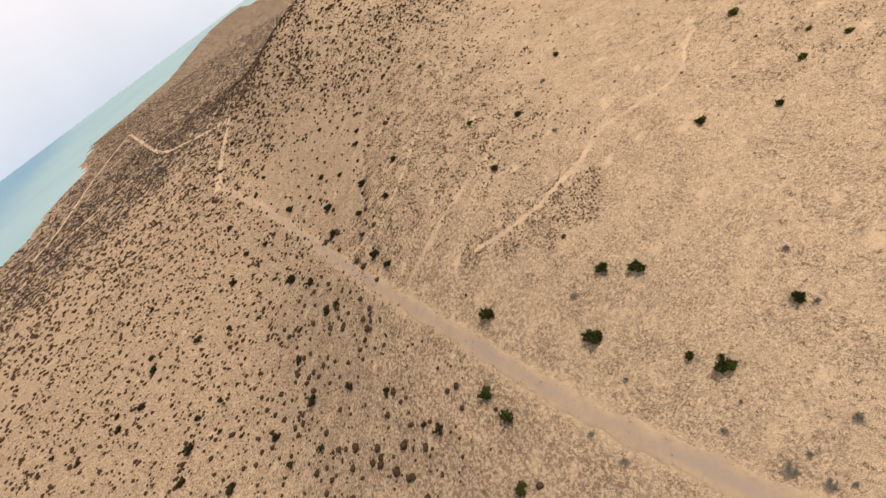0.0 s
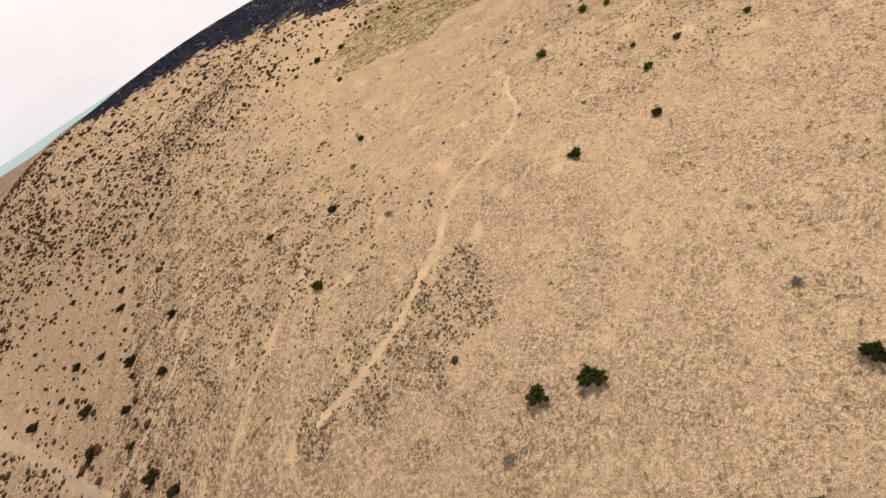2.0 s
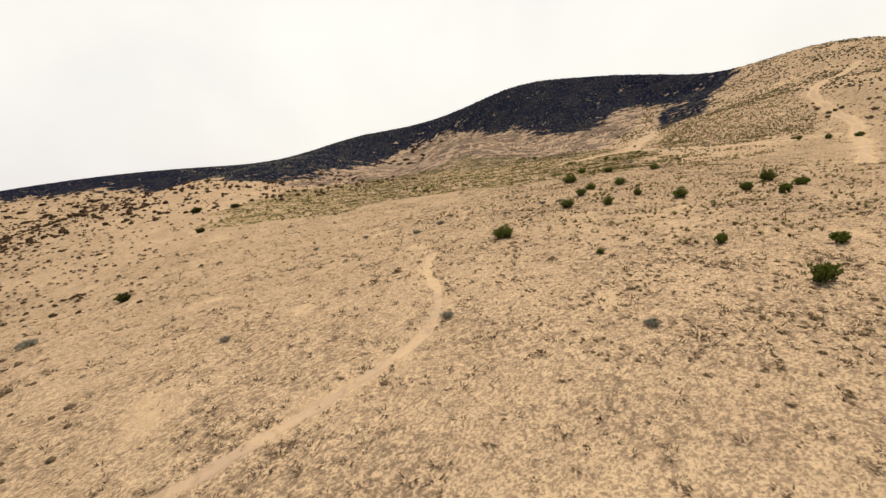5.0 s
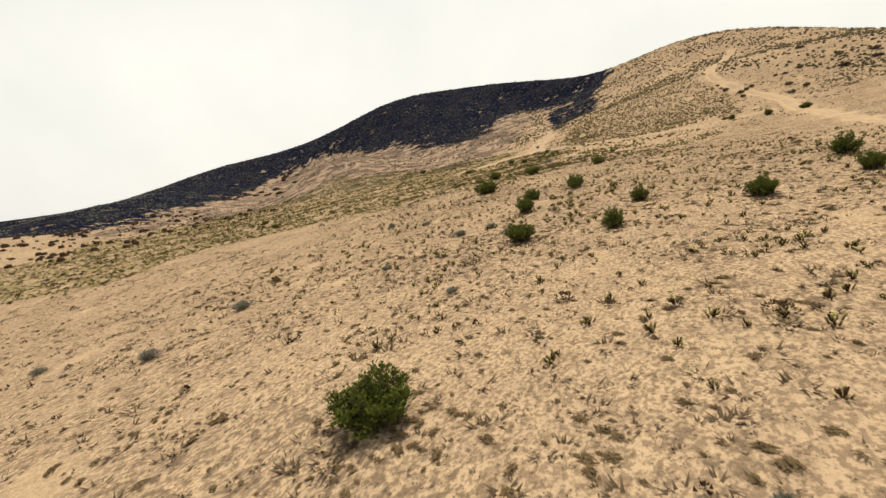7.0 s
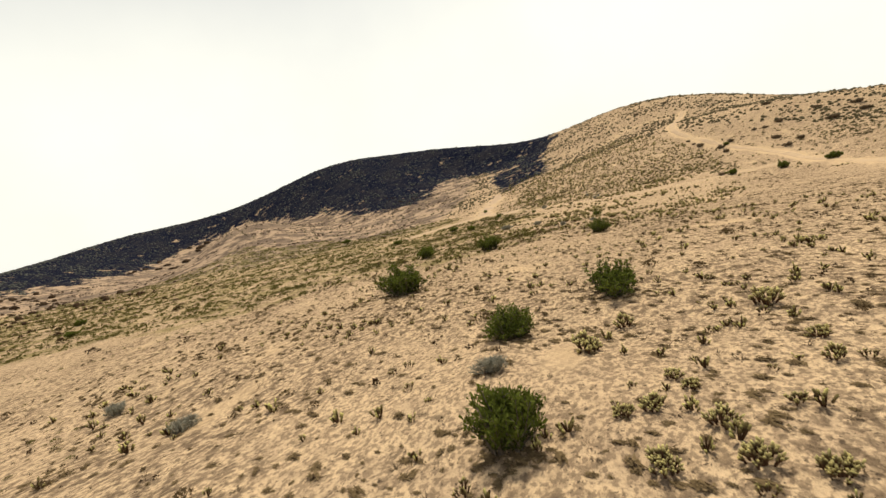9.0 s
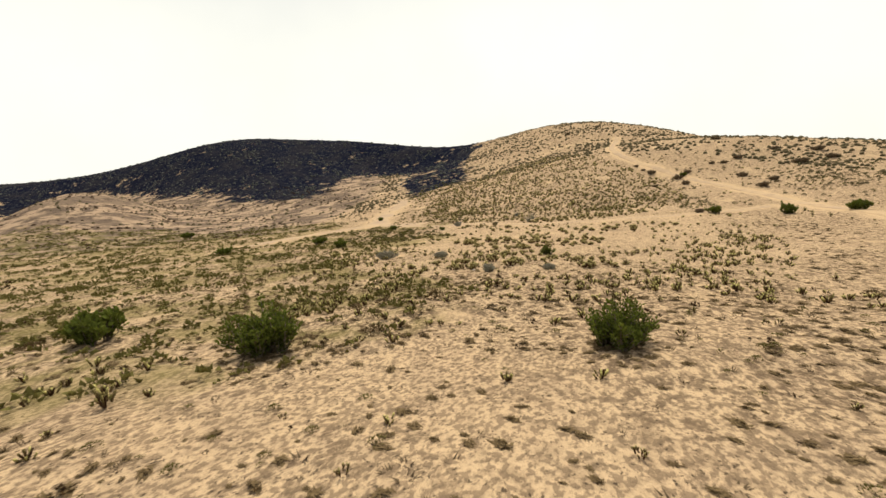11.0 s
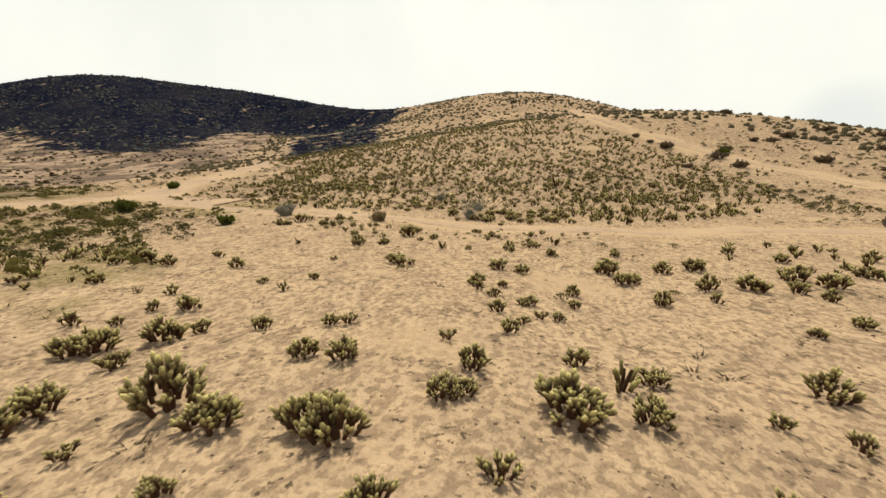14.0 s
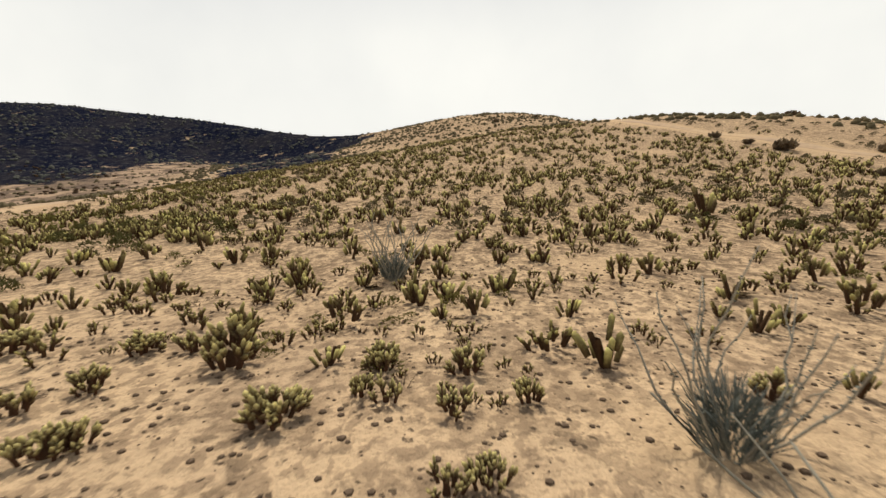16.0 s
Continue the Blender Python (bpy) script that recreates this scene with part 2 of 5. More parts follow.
def sea_material():
    m, n, l, b = shader("sea_water", 0.35, 0.5)
    co = n.new("ShaderNodeTexCoord").outputs["Object"]
    wide = noise_node(n, l, 0.0022, 4, 0.6, co).outputs["Fac"]
    c = mixc(n, l, steps(n, l, attr(n, "depth"), 0.0, 1.0), (0.20, 0.34, 0.33), (0.035, 0.185, 0.300))
    c = mixc(n, l, steps(n, l, wide, 0.4, 0.65, 0, 0.35), c, (0.09, 0.24, 0.27))
    l.new(c, b.inputs["Base Color"])
    w = noise_node(n, l, 0.08, 4, 0.6, co).outputs["Fac"]
    bump(n, l, b, w, 0.2, 0.5)
    return m


def plain_material(name, colour, rough=0.7, spec=0.3, vary=0.25, scale=8.0):
    m, n, l, b = shader(name, rough, spec)
    co = n.new("ShaderNodeTexCoord").outputs["Object"]
    t = noise_node(n, l, scale, 4, 0.6, co).outputs["Fac"]
    c = mixc(n, l, steps(n, l, t, 0.35, 0.7, 0, vary), colour, tuple(0.35 * v for v in colour))
    l.new(c, b.inputs["Base Color"])
    bump(n, l, b, t, 0.3, 0.02)
    return m


MAT_PATH = track_material("trodden_soil", 1.0)
MAT_GROUND, MAT_TRACK, MAT_ROAD, MAT_SEA = ground_material(), track_material("packed_sand"), track_material("dusty_road", 0.84), sea_material()
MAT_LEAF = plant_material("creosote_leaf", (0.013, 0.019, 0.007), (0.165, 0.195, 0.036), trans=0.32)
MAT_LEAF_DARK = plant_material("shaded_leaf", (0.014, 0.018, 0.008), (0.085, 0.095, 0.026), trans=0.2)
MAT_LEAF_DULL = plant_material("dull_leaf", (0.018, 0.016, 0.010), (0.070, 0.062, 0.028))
MAT_DOME = plant_material("dome_twig", (0.085, 0.064, 0.042), (0.26, 0.195, 0.125), 0.95)
MAT_WOOD = plain_material("grey_bark", (0.13, 0.10, 0.075))
MAT_TWIG = plant_material("grey_twig", (0.15, 0.145, 0.12), (0.40, 0.375, 0.29), 0.9)
MAT_OLIVE = plant_material("olive_twig", (0.16, 0.125, 0.07), (0.40, 0.32, 0.18), 0.9)
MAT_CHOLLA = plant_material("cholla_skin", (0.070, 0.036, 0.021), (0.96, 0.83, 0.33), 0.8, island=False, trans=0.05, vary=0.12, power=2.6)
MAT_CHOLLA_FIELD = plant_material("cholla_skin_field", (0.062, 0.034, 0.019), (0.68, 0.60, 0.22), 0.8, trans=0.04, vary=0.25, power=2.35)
MAT_TUFT = plant_material("dry_stems", (0.075, 0.052, 0.034), (0.19, 0.135, 0.080), 0.95)
MAT_MAT = plant_material("dry_mat", (0.085, 0.058, 0.031), (0.225, 0.158, 0.083), 0.95, vary=0.3)
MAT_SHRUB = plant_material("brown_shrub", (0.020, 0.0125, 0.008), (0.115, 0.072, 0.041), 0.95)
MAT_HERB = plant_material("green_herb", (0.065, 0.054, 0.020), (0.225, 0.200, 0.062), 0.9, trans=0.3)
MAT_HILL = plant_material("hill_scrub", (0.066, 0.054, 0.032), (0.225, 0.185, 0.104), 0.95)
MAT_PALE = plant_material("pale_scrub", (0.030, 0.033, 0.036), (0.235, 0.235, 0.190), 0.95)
MAT_OCOTILLO = plain_material("ocotillo_bark", (0.31, 0.285, 0.225), 0.85, 0.2, 0.4, 30.0)
MAT_OCO_LEAF = plant_material("ocotillo_leaf", (0.07, 0.085, 0.082), (0.20, 0.215, 0.185))
MAT_GREEN = plant_material("green_scrub", (0.040, 0.040, 0.017), (0.165, 0.152, 0.056), 0.9)
MAT_STONE = plant_material("field_stone", (0.055, 0.040, 0.028), (0.17, 0.12, 0.082), 0.95)
MAT_WHITE, MAT_RED = plain_material("white_plastic", (0.75, 0.74, 0.70), 0.5, 0.4, 0.15), plain_material("red_wrapper", (0.42, 0.07, 0.05), 0.5, 0.4, 0.2)

# ---- the lie of the land ----
# hills and hollows: x, y, half-width along, across, turn in degrees, rise in metres
HILLS = [
    (273, 133, 34.3, 41.8, -16, 16.3),
    (312, 336, 50.4, 83.8, -23, 46.2),
    (298, 474, 94.4, 52.4, -61, 41.7),
    (314, 232, 16.1, 62.4, -15, 20.3),
    (202, 108, 37.8, 19.3, -68, 7.3),
    (179, 293, 17.7, 43.1, -31, 16.1),
    (114, 425, 148.8, 44.7, 51, 21.4),
    (-59, 92, 74.3, 39.0, -17, 13.3),
    (235, 171, 32.7, 49.4, 2, 4.8),
    (252, 19, 80.6, 75.6, -12, 4.5),
    (389, 119, 72.9, 44.4, -4, 23.8),
    (5, 577, 177.9, 69.8, 5, 33.8),
    (120, 91, 21.9, 29.7, 101, -2.5),
    (96, 119, 26.5, 19.0, -22, 0.9),
    (-300, 580, 120, 85, 50, 8.0),
    (-480, 850, 230, 230, 0, 45.0),
]
SEA_Z = -46.0
rng = np.random.default_rng(7)
WAVES = [(rng.uniform(0, 6.283), rng.uniform(0, 6.283), rng.uniform(0.7, 1.4)) for _ in range(28)]


def smooth(a, b, v):
    t = np.clip((v - a) / (b - a), 0, 1)
    return t * t * (3 - 2 * t)


def ripple(x, y, size, k0=0, count=9):
    """Soft uneven noise, about -1 to 1, with humps about size metres across."""
    z = 0
    for turn, phase, f in WAVES[k0:k0 + count]:
        k = 3.1416 / size * f
        z = z + np.sin(k * (x * math.cos(turn) + y * math.sin(turn)) + phase + 1.3 * np.sin(0.41 * k * (x * math.sin(turn) - y * math.cos(turn)) + 2 * phase))
    return z / math.sqrt(count) * 0.9


def coast(x, y):
    """Metres inland from the shore."""
    return (x + 1090) * 0.835 + (y - 640) * 0.55 + 60 * np.sin(y / 260.0) + 25 * np.sin(y / 77.0 + 1)


def land(x, y):
    u = -(x * math.cos(radians(203.7)) + y * math.sin(radians(203.7)))
    z = -59.5 + 86.8 / (1 + np.exp(-np.clip((u + 46.5) / 44.5, -40, 40))) - 0.0055 * x - 0.0044 * y
    for cx, cy, sx, sy, turn, rise in HILLS:
        c, s = math.cos(radians(turn)), math.sin(radians(turn))
        z = z + rise * np.exp(-0.5 * ((((x - cx) * c + (y - cy) * s) / sx) ** 2 + ((-(x - cx) * s + (y - cy) * c) / sy) ** 2))
    r = np.hypot(x - 60, y - 160)
    z = -41 + 5 * np.logaddexp(0, np.clip((z + 41) / 5, -40, 80))
    z = -40 + (z + 40) * (1 - smooth(500, 1200, r))
    z = z + smooth(1500, 4500, r) * 75 * smooth(200, 900, coast(x, y)) * (0.75 + 0.25 * ripple(x, y, 600, 3))
    z = z + 0.10 * ripple(x, y, 5.0) + 0.035 * ripple(x, y, 1.7, 9)
    return z - 12 * (1 - smooth(-40, 60, coast(x, y)))


def spaced(*stretches):
    """Grid lines: (from, to, step) stretches, end to end."""
    out = []
    for a, b, step in stretches:
        out.append(np.linspace(a, b, max(2, int(round((b - a) / step)) + 1))[:-1])
    return np.concatenate(out + [np.array([stretches[-1][1]])])


def growing(a, b, first, k=1.09):
    out, v, s = [], a, first
    while v < b:
        out.append(v)
        v += s
        s *= k
    return np.array(out + [b])


GX = np.concatenate([-growing(420, 4700, 8)[::-1], spaced((-412, -110, 3.2), (-110, 96, 1.8), (96, 172, 0.55), (172, 340, 2.0), (340, 470, 4)), growing(478, 4700, 8)])
GY = np.concatenate([-growing(70, 4700, 8)[::-1], spaced((-62, 0, 3.0), (0, 96, 1.8), (96, 152, 0.55), (152, 320, 2.2), (320, 560, 4)), growing(568, 4700, 8)])
GXX, GYY = np.meshgrid(GX, GY)
GZ = land(GXX, GYY)


def ground_z(x, y):
    """Height of the ground sheet, between its grid lines."""
    x, y = np.asarray(x, float), np.asarray(y, float)
    i, j = np.clip(np.searchsorted(GX, x) - 1, 0, len(GX) - 2), np.clip(np.searchsorted(GY, y) - 1, 0, len(GY) - 2)
    a, b = (x - GX[i]) / (GX[i + 1] - GX[i]), (y - GY[j]) / (GY[j + 1] - GY[j])
    return (GZ[j, i] * (1 - a) + GZ[j, i + 1] * a) * (1 - b) + (GZ[j + 1, i] * (1 - a) + GZ[j + 1, i + 1] * a) * b


def inside(poly, x, y):
    """Which of the points lie in the polygon."""
    hit = np.zeros(np.shape(x), bool)
    for (ax, ay), (bx, by) in zip(poly, poly[1:] + poly[:1]):
        if ay != by:
            hit ^= ((ay > y) != (by > y)) & (x < (bx - ax) * (y - ay) / (by - ay) + ax)
    return hit


def away(line, x, y):
    """Metres from a polyline."""
    best = np.full(np.shape(x), 1e9)
    for (ax, ay), (bx, by) in zip(line[:-1], line[1:]):
        dx, dy = bx - ax, by - ay
        t = np.clip(((x - ax) * dx + (y - ay) * dy) / (dx * dx + dy * dy), 0, 1)
        best = np.minimum(best, np.hypot(x - ax - t * dx, y - ay - t * dy))
    return best


ROAD = [(78, -62), (40, -28), (18, -9), (3, 5), (-9, 16), (-18, 24), (-29.5, 36), (-41, 49), (-56, 65), (-81, 93), (-149, 179), (-233, 281), (-346, 399), (-415, 521), (-475, 658), (-505, 758), (-560, 980)]
FOOTPATH = [(32.5, 100), (29, 96), (24.7, 86), (19.5, 82), (14.4, 81.2), (9.9, 80.4), (4.9, 80), (1.7, 78), (-0.5, 75.7), (-3.1, 73), (-8.7, 70.7), (-16, 67.7), (-25.5, 67), (-34, 68)]
TRAIL_A = [(-52, 152), (-55, 141), (-58, 127), (-62, 115), (-72, 108), (-84, 107), (-97, 112)]
TRAIL_B = [(-28, 93), (-34.5, 89), (-40, 85.7), (-48, 80), (-58, 74)]
FAR_A = [(-337, 381), (-365, 455), (-380, 525), (-388, 584), (-511, 648), (-621, 695), (-832, 924), (-1251, 1385)]
FAR_B = [(-621, 695), (-714, 670), (-753, 604), (-783, 541), (-775, 458), (-768, 412), (-740, 300)]
FAR_C = [(-1251, 1385), (-1082, 986), (-918, 707), (-850, 560), (-888, 491), (-1010, 470)]
SAND_ROAD = [(182, 166), (175, 162.6), (167.5, 161.8), (156, 157), (148, 152), (145, 144), (144.2, 136.3), (143.2, 132), (142.4, 129.4), (142.1, 127), (142.1, 124.5), (143, 120), (145, 114), (148, 106.5), (151, 100)]
HILL_ROAD = [(105, 84), (122, 88), (138, 92), (145, 95), (151, 96.5), (157, 97.8), (163.5, 99.8), (168.5, 103), (173.5, 107), (180, 110.8), (185, 114.4), (191, 117.6), (200, 119.3), (215, 120), (228, 119.7), (243, 119)]
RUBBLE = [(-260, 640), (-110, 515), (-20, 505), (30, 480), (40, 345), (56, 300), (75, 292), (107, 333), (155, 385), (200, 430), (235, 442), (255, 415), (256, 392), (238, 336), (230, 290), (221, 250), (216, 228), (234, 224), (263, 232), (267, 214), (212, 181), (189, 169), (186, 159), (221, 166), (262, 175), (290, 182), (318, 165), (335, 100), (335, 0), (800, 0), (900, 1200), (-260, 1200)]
FOOT = [(60, 285), (76, 296), (107, 340), (155, 390), (200, 436), (240, 446), (260, 415), (260, 390), (242, 336), (234, 290), (226, 262), (285, 240), (236, 200), (190, 188), (150, 168), (122, 226), (108, 262), (80, 272)]
CREST_TRAIL = [(218.3, 143.3), (228.3, 140.4), (233.3, 136.3), (237.7, 129.3), (237.3, 122.9)]
THICKET = [(-1, 67), (-3, 58), (-14, 57), (-30, 62), (-38, 68), (-34, 72), (-20, 71), (-9, 73)]
HERBS = [(84, 140), (96, 124), (112, 126), (124, 134), (138, 136), (143, 143), (146, 154), (160, 178), (166, 206), (150, 236), (108, 275), (70, 262), (30, 230), (20, 200), (60, 172), (74, 160)]


def bare_at(x, y):
    """How swept the ground is: 1 on a track, 0 away from it."""
    v = 0.6 * (1 - smooth(1.7, 2.9 + 0.8 * ripple(x, y, 4, 6), away(ROAD, x, y)))
    v = np.maximum(v, 0.6 * (1 - smooth(0.2, 0.75 + 0.35 * ripple(x, y, 2.0, 3), away(FOOTPATH, x, y))))
    v = np.maximum(v, 0.5 * (1 - smooth(0.3, 1.0, away(TRAIL_A, x, y))))
    v = np.maximum(v, 0.5 * (1 - smooth(0.3, 1.0, away(TRAIL_B, x, y))))
    v = np.maximum(v, 0.85 * (1 - smooth(0.6, 1.5, away(SAND_ROAD, x, y))))
    v = np.maximum(v, 0.8 * (1 - smooth(1.6, 3.4 + ripple(x, y, 3, 4), away([(176, 163.6), (157, 158), (150, 154), (143, 162.5), (133, 166)], x, y))))
    v = np.maximum(v, 0.45 * (1 - smooth(0.6, 2.8 + ripple(x, y, 5, 2), away(CREST_TRAIL, x, y))))
    return np.maximum(v, 1 - smooth(0.8, 1.8 + 0.5 * ripple(x, y, 3, 8), away(HILL_ROAD, x, y)))


def rubble_at(x, y):
    wx, wy = x + 5 * ripple(x, y, 16, 4), y + 5 * ripple(x, y, 16, 14)
    v = inside(RUBBLE, wx, wy)
    return v.astype(float)


def litter_at(x, y):
    """How thick dry litter lies: 1 on the slope, thin among the cactuses, above 1 on the lower plain."""
    v = 1.0 - 0.72 * smooth(111, 124, x + 2 * ripple(x, y, 9, 1)) * (1 - smooth(144, 160, x)) * smooth(100, 112, y) * (1 - smooth(136, 142, y))
    v = v - 0.35 * smooth(155, 170, x) - 0.32 * smooth(-20, 10, x) * (1 - smooth(50, 64, x))
    s = x + 81 + 0.81 * (y - 93) + 8 * ripple(x, y, 22, 5)
    shelf = smooth(-10, 15, s) * smooth(85, 130, y)
    return v + 0.8 * (1 - smooth(-95, -30, x + 0.35 * (y - 60) + 14 * ripple(x, y, 30, 8))) * (1 - 0.8 * shelf)


def mesh_of(name, verts, faces, mats, layers=None, smooth_shade=False):
    """A mesh from arrays: verts n x 3, faces n x 3 or n x 4."""
    me = bpy.data.meshes.new(name)
    verts, faces = np.asarray(verts, np.float32), np.asarray(faces, np.int32)
    k = faces.shape[1]
    me.vertices.add(len(verts))
    me.vertices.foreach_set("co", verts.ravel())
    me.loops.add(faces.size)
    me.loops.foreach_set("vertex_index", faces.ravel())
    me.polygons.add(len(faces))
    me.polygons.foreach_set("loop_start", np.arange(0, faces.size, k, dtype=np.int32))
    if smooth_shade:
        me.polygons.foreach_set("use_smooth", np.ones(len(faces), bool))
    for key, values in (layers or {}).items():
        me.attributes.new(key, "FLOAT", "POINT").data.foreach_set("value", np.asarray(values, np.float32).ravel())
    me.materials.append(mats)
    me.update(calc_edges=True)
    return me


def grid_faces(rows, cols):
    a = (np.arange(rows - 1)[:, None] * cols + np.arange(cols - 1)[None]).ravel()
    return np.stack([a, a + 1, a + cols + 1, a + cols], 1)


core = (GXX > -450) & (GXX < 480) & (GYY > -80) & (GYY < 570)
bare, herb = np.zeros_like(GZ), np.zeros_like(GZ)
bare[core] = bare_at(GXX[core], GYY[core])
herb[core] = inside(HERBS, GXX[core] + 6 * ripple(GXX[core], GYY[core], 14, 2), GYY[core] + 6 * ripple(GXX[core], GYY[core], 14, 8))
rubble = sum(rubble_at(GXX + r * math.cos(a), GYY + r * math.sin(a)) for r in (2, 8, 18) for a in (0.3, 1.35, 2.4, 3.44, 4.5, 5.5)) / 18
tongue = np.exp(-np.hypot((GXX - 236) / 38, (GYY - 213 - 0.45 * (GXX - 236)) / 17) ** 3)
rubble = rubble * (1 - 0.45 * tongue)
rubble = np.maximum(rubble, 0.43 * smooth(600, 850, np.hypot(GXX, GYY)) * smooth(45, 100, coast(GXX, GYY)))
litter_layer = litter_at(GXX, GYY)
dust = np.zeros_like(GZ)
dust[core] = inside(FOOT, GXX[core] + 5 * ripple(GXX[core], GYY[core], 18, 6), GYY[core] + 5 * ripple(GXX[core], GYY[core], 18, 12))
dust = np.maximum(dust, 0.6 * tongue)
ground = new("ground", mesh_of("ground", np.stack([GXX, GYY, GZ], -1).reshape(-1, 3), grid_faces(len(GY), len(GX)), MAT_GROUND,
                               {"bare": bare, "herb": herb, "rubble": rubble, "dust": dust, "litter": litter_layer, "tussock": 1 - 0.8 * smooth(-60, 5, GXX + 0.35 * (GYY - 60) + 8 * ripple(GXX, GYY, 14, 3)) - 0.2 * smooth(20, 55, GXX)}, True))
tagged(ground, "dry sandy desert slope rising to low hills", "ground", kind="structure")

# the sea, beyond the shore
ang, rad = np.radians(np.linspace(60, 205, 60)), np.concatenate([np.linspace(700, 2400, 40), np.linspace(2450, 4850, 30)])
AA, RR = np.meshgrid(ang, rad)
SX, SY = RR * np.cos(AA), RR * np.sin(AA)
SZ = SEA_Z + 112 * smooth(2300, 5600, RR) ** 1.3
sea = new("sea", mesh_of("sea", np.stack([SX, SY, SZ], -1).reshape(-1, 3), grid_faces(len(rad), len(ang)), MAT_SEA, {"depth": smooth(0, 900, -coast(SX, SY))}, True))
tagged(sea, "pale turquoise sea under haze", "sea", kind="structure")


def strip(name, line, width, label, lift=0.05, ruts=0.0, category="track", seed=1, mat=None, ragged=0.08):
    """A packed track that follows the ground along a line."""
    pts = np.array(line, float)
    for _ in range(3):
        q = np.empty((2 * len(pts) - 2 + 2, 2))
        q[0], q[-1] = pts[0], pts[-1]
        q[1:-1:2], q[2:-1:2] = 0.75 * pts[:-1] + 0.25 * pts[1:], 0.25 * pts[:-1] + 0.75 * pts[1:]
        pts = q
    seg = np.r_[0, np.cumsum(np.hypot(*np.diff(pts, axis=0).T))]
    count = int(seg[-1] / 0.8) + 2 if seg[-1] < 700 else int(seg[-1] / 2.5) + 2
    at = np.linspace(0, seg[-1], count)
    px, py = np.interp(at, seg, pts[:, 0]), np.interp(at, seg, pts[:, 1])
    tx, ty = np.gradient(px), np.gradient(py)
    ln = np.hypot(tx, ty)
    across = np.linspace(-1, 1, 13)
    half = width / 2 * (1 + 0.16 * ripple(at, at * 0 + seed * 7, 4.0, 2) + ragged * ripple(at, at * 0 + seed, 1.3, 12))
    X, Y = px[:, None] - ty[:, None] / ln[:, None] * across * half[:, None], py[:, None] + tx[:, None] / ln[:, None] * across * half[:, None]
    Z = ground_z(X, Y) + lift * (1 - np.abs(across) ** 6 * 2.2)[None]
    wear = np.exp(-(across / 0.48) ** 4)[None] * ruts * (0.75 + 0.25 * ripple(X, Y, 9, 5))
    ob = new(name, mesh_of(name, np.stack([X, Y, Z], -1).reshape(-1, 3), grid_faces(count, 13), mat or MAT_TRACK, {"rut": np.clip(wear, 0, 1)}, True))
    return tagged(ob, label, category, kind="structure")


strip("dirt_road", ROAD, 4.7, "wide sandy dirt road with grey wheel ruts", 0.10, 0.9, "road", 1, MAT_ROAD)
strip("footpath", FOOTPATH, 0.9, "narrow trodden sandy footpath", 0.05, 0.0, "path", 2, MAT_PATH, 0.3)
strip("footpath", FOOTPATH[-6:], 1.5, "trodden sandy gully beside the thicket", 0.07, 0.0, "path", 13, MAT_PATH, 0.45)
strip("side_trail", TRAIL_A, 0.75, "faint sandy side trail", 0.05, 0.0, "path", 3, MAT_PATH, 0.4)
strip("side_trail", TRAIL_B, 0.65, "faint sandy side trail", 0.05, 0.0, "path", 4, MAT_PATH, 0.4)
strip("far_trail", FAR_A, 10.0, "distant pale dirt road towards the shore", 0.5, 0.0, "road", 5)
strip("far_trail", FAR_B, 9.0, "distant pale dirt road across the plain", 0.5, 0.0, "road", 6)
strip("far_trail", FAR_C, 9.0, "distant pale dirt road near the beach", 0.5, 0.0, "road", 7)
strip("sand_road", SAND_ROAD, 1.3, "smooth pale sand track below the hill", 0.035, 0.15, "road", 8)
strip("sand_road", [(151, 154.5), (147.5, 159), (143, 162.5), (133, 166)], 3.2, "pale sand track turning off into the hollow", 0.05, 0.1, "road", 12)
strip("sand_road", [(186, 168), (176, 163.6), (167.5, 161.6), (157, 158.0), (150, 154), (148, 149), (147.4, 144)], 4.0, "wide pale sand track at the hill foot", 0.06, 0.1, "road", 11)
strip("hill_road", HILL_ROAD, 1.5, "pale sand track climbing the hill", 0.06, 0.0, "road", 9)


# ---- plant shapes ----
class Shape:
    """Gathers triangles with a dark-to-light layer (0 old wood and painted shade, 1 new growth and outer leaves)."""

    def __init__(self):
        self.v, self.f, self.a = [], [], []

    def tri(self, p, q, r, a=(0.5, 0.5, 1.0)):
        k = len(self.v)
        self.v += [p, q, r]
        self.a += list(a)
        self.f.append((k, k + 1, k + 2))

    def tube(self, path, radii, sides=5, ages=None, cap=True):
        k0 = len(self.v)
        path = [Vector(p) for p in path]
        for i, p in enumerate(path):
            d = (path[min(i + 1, len(path) - 1)] - path[max(i - 1, 0)]).normalized()
            u = d.orthogonal().normalized()
            w = d.cross(u)
            for s in range(sides):
                t = 6.2832 * s / sides
                self.v.append(tuple(p + (u * math.cos(t) + w * math.sin(t)) * radii[i]))
                self.a.append(ages[i] if ages else i / max(1, len(path) - 1))
        for i in range(len(path) - 1):
            for s in range(sides):
                a, b = k0 + i * sides + s, k0 + i * sides + (s + 1) % sides
                self.f += [(a, b, b + sides), (a, b + sides, a + sides)]
        if cap:
            k = len(self.v)
            d = (path[-1] - path[-2]).normalized() * radii[-1]
            self.v.append(tuple(path[-1] + d))
            self.a.append(ages[-1] if ages else 1.0)
            last = k0 + (len(path) - 1) * sides
            self.f += [(last + s, last + (s + 1) % sides, k) for s in range(sides)]

    def mesh(self, name, mat):
        return mesh_of(name, self.v, self.f, mat, {"age_shade": self.a})

    def arrays(self):
        return np.array(self.v, np.float32), np.array(self.f, np.int32), np.array(self.a, np.float32)


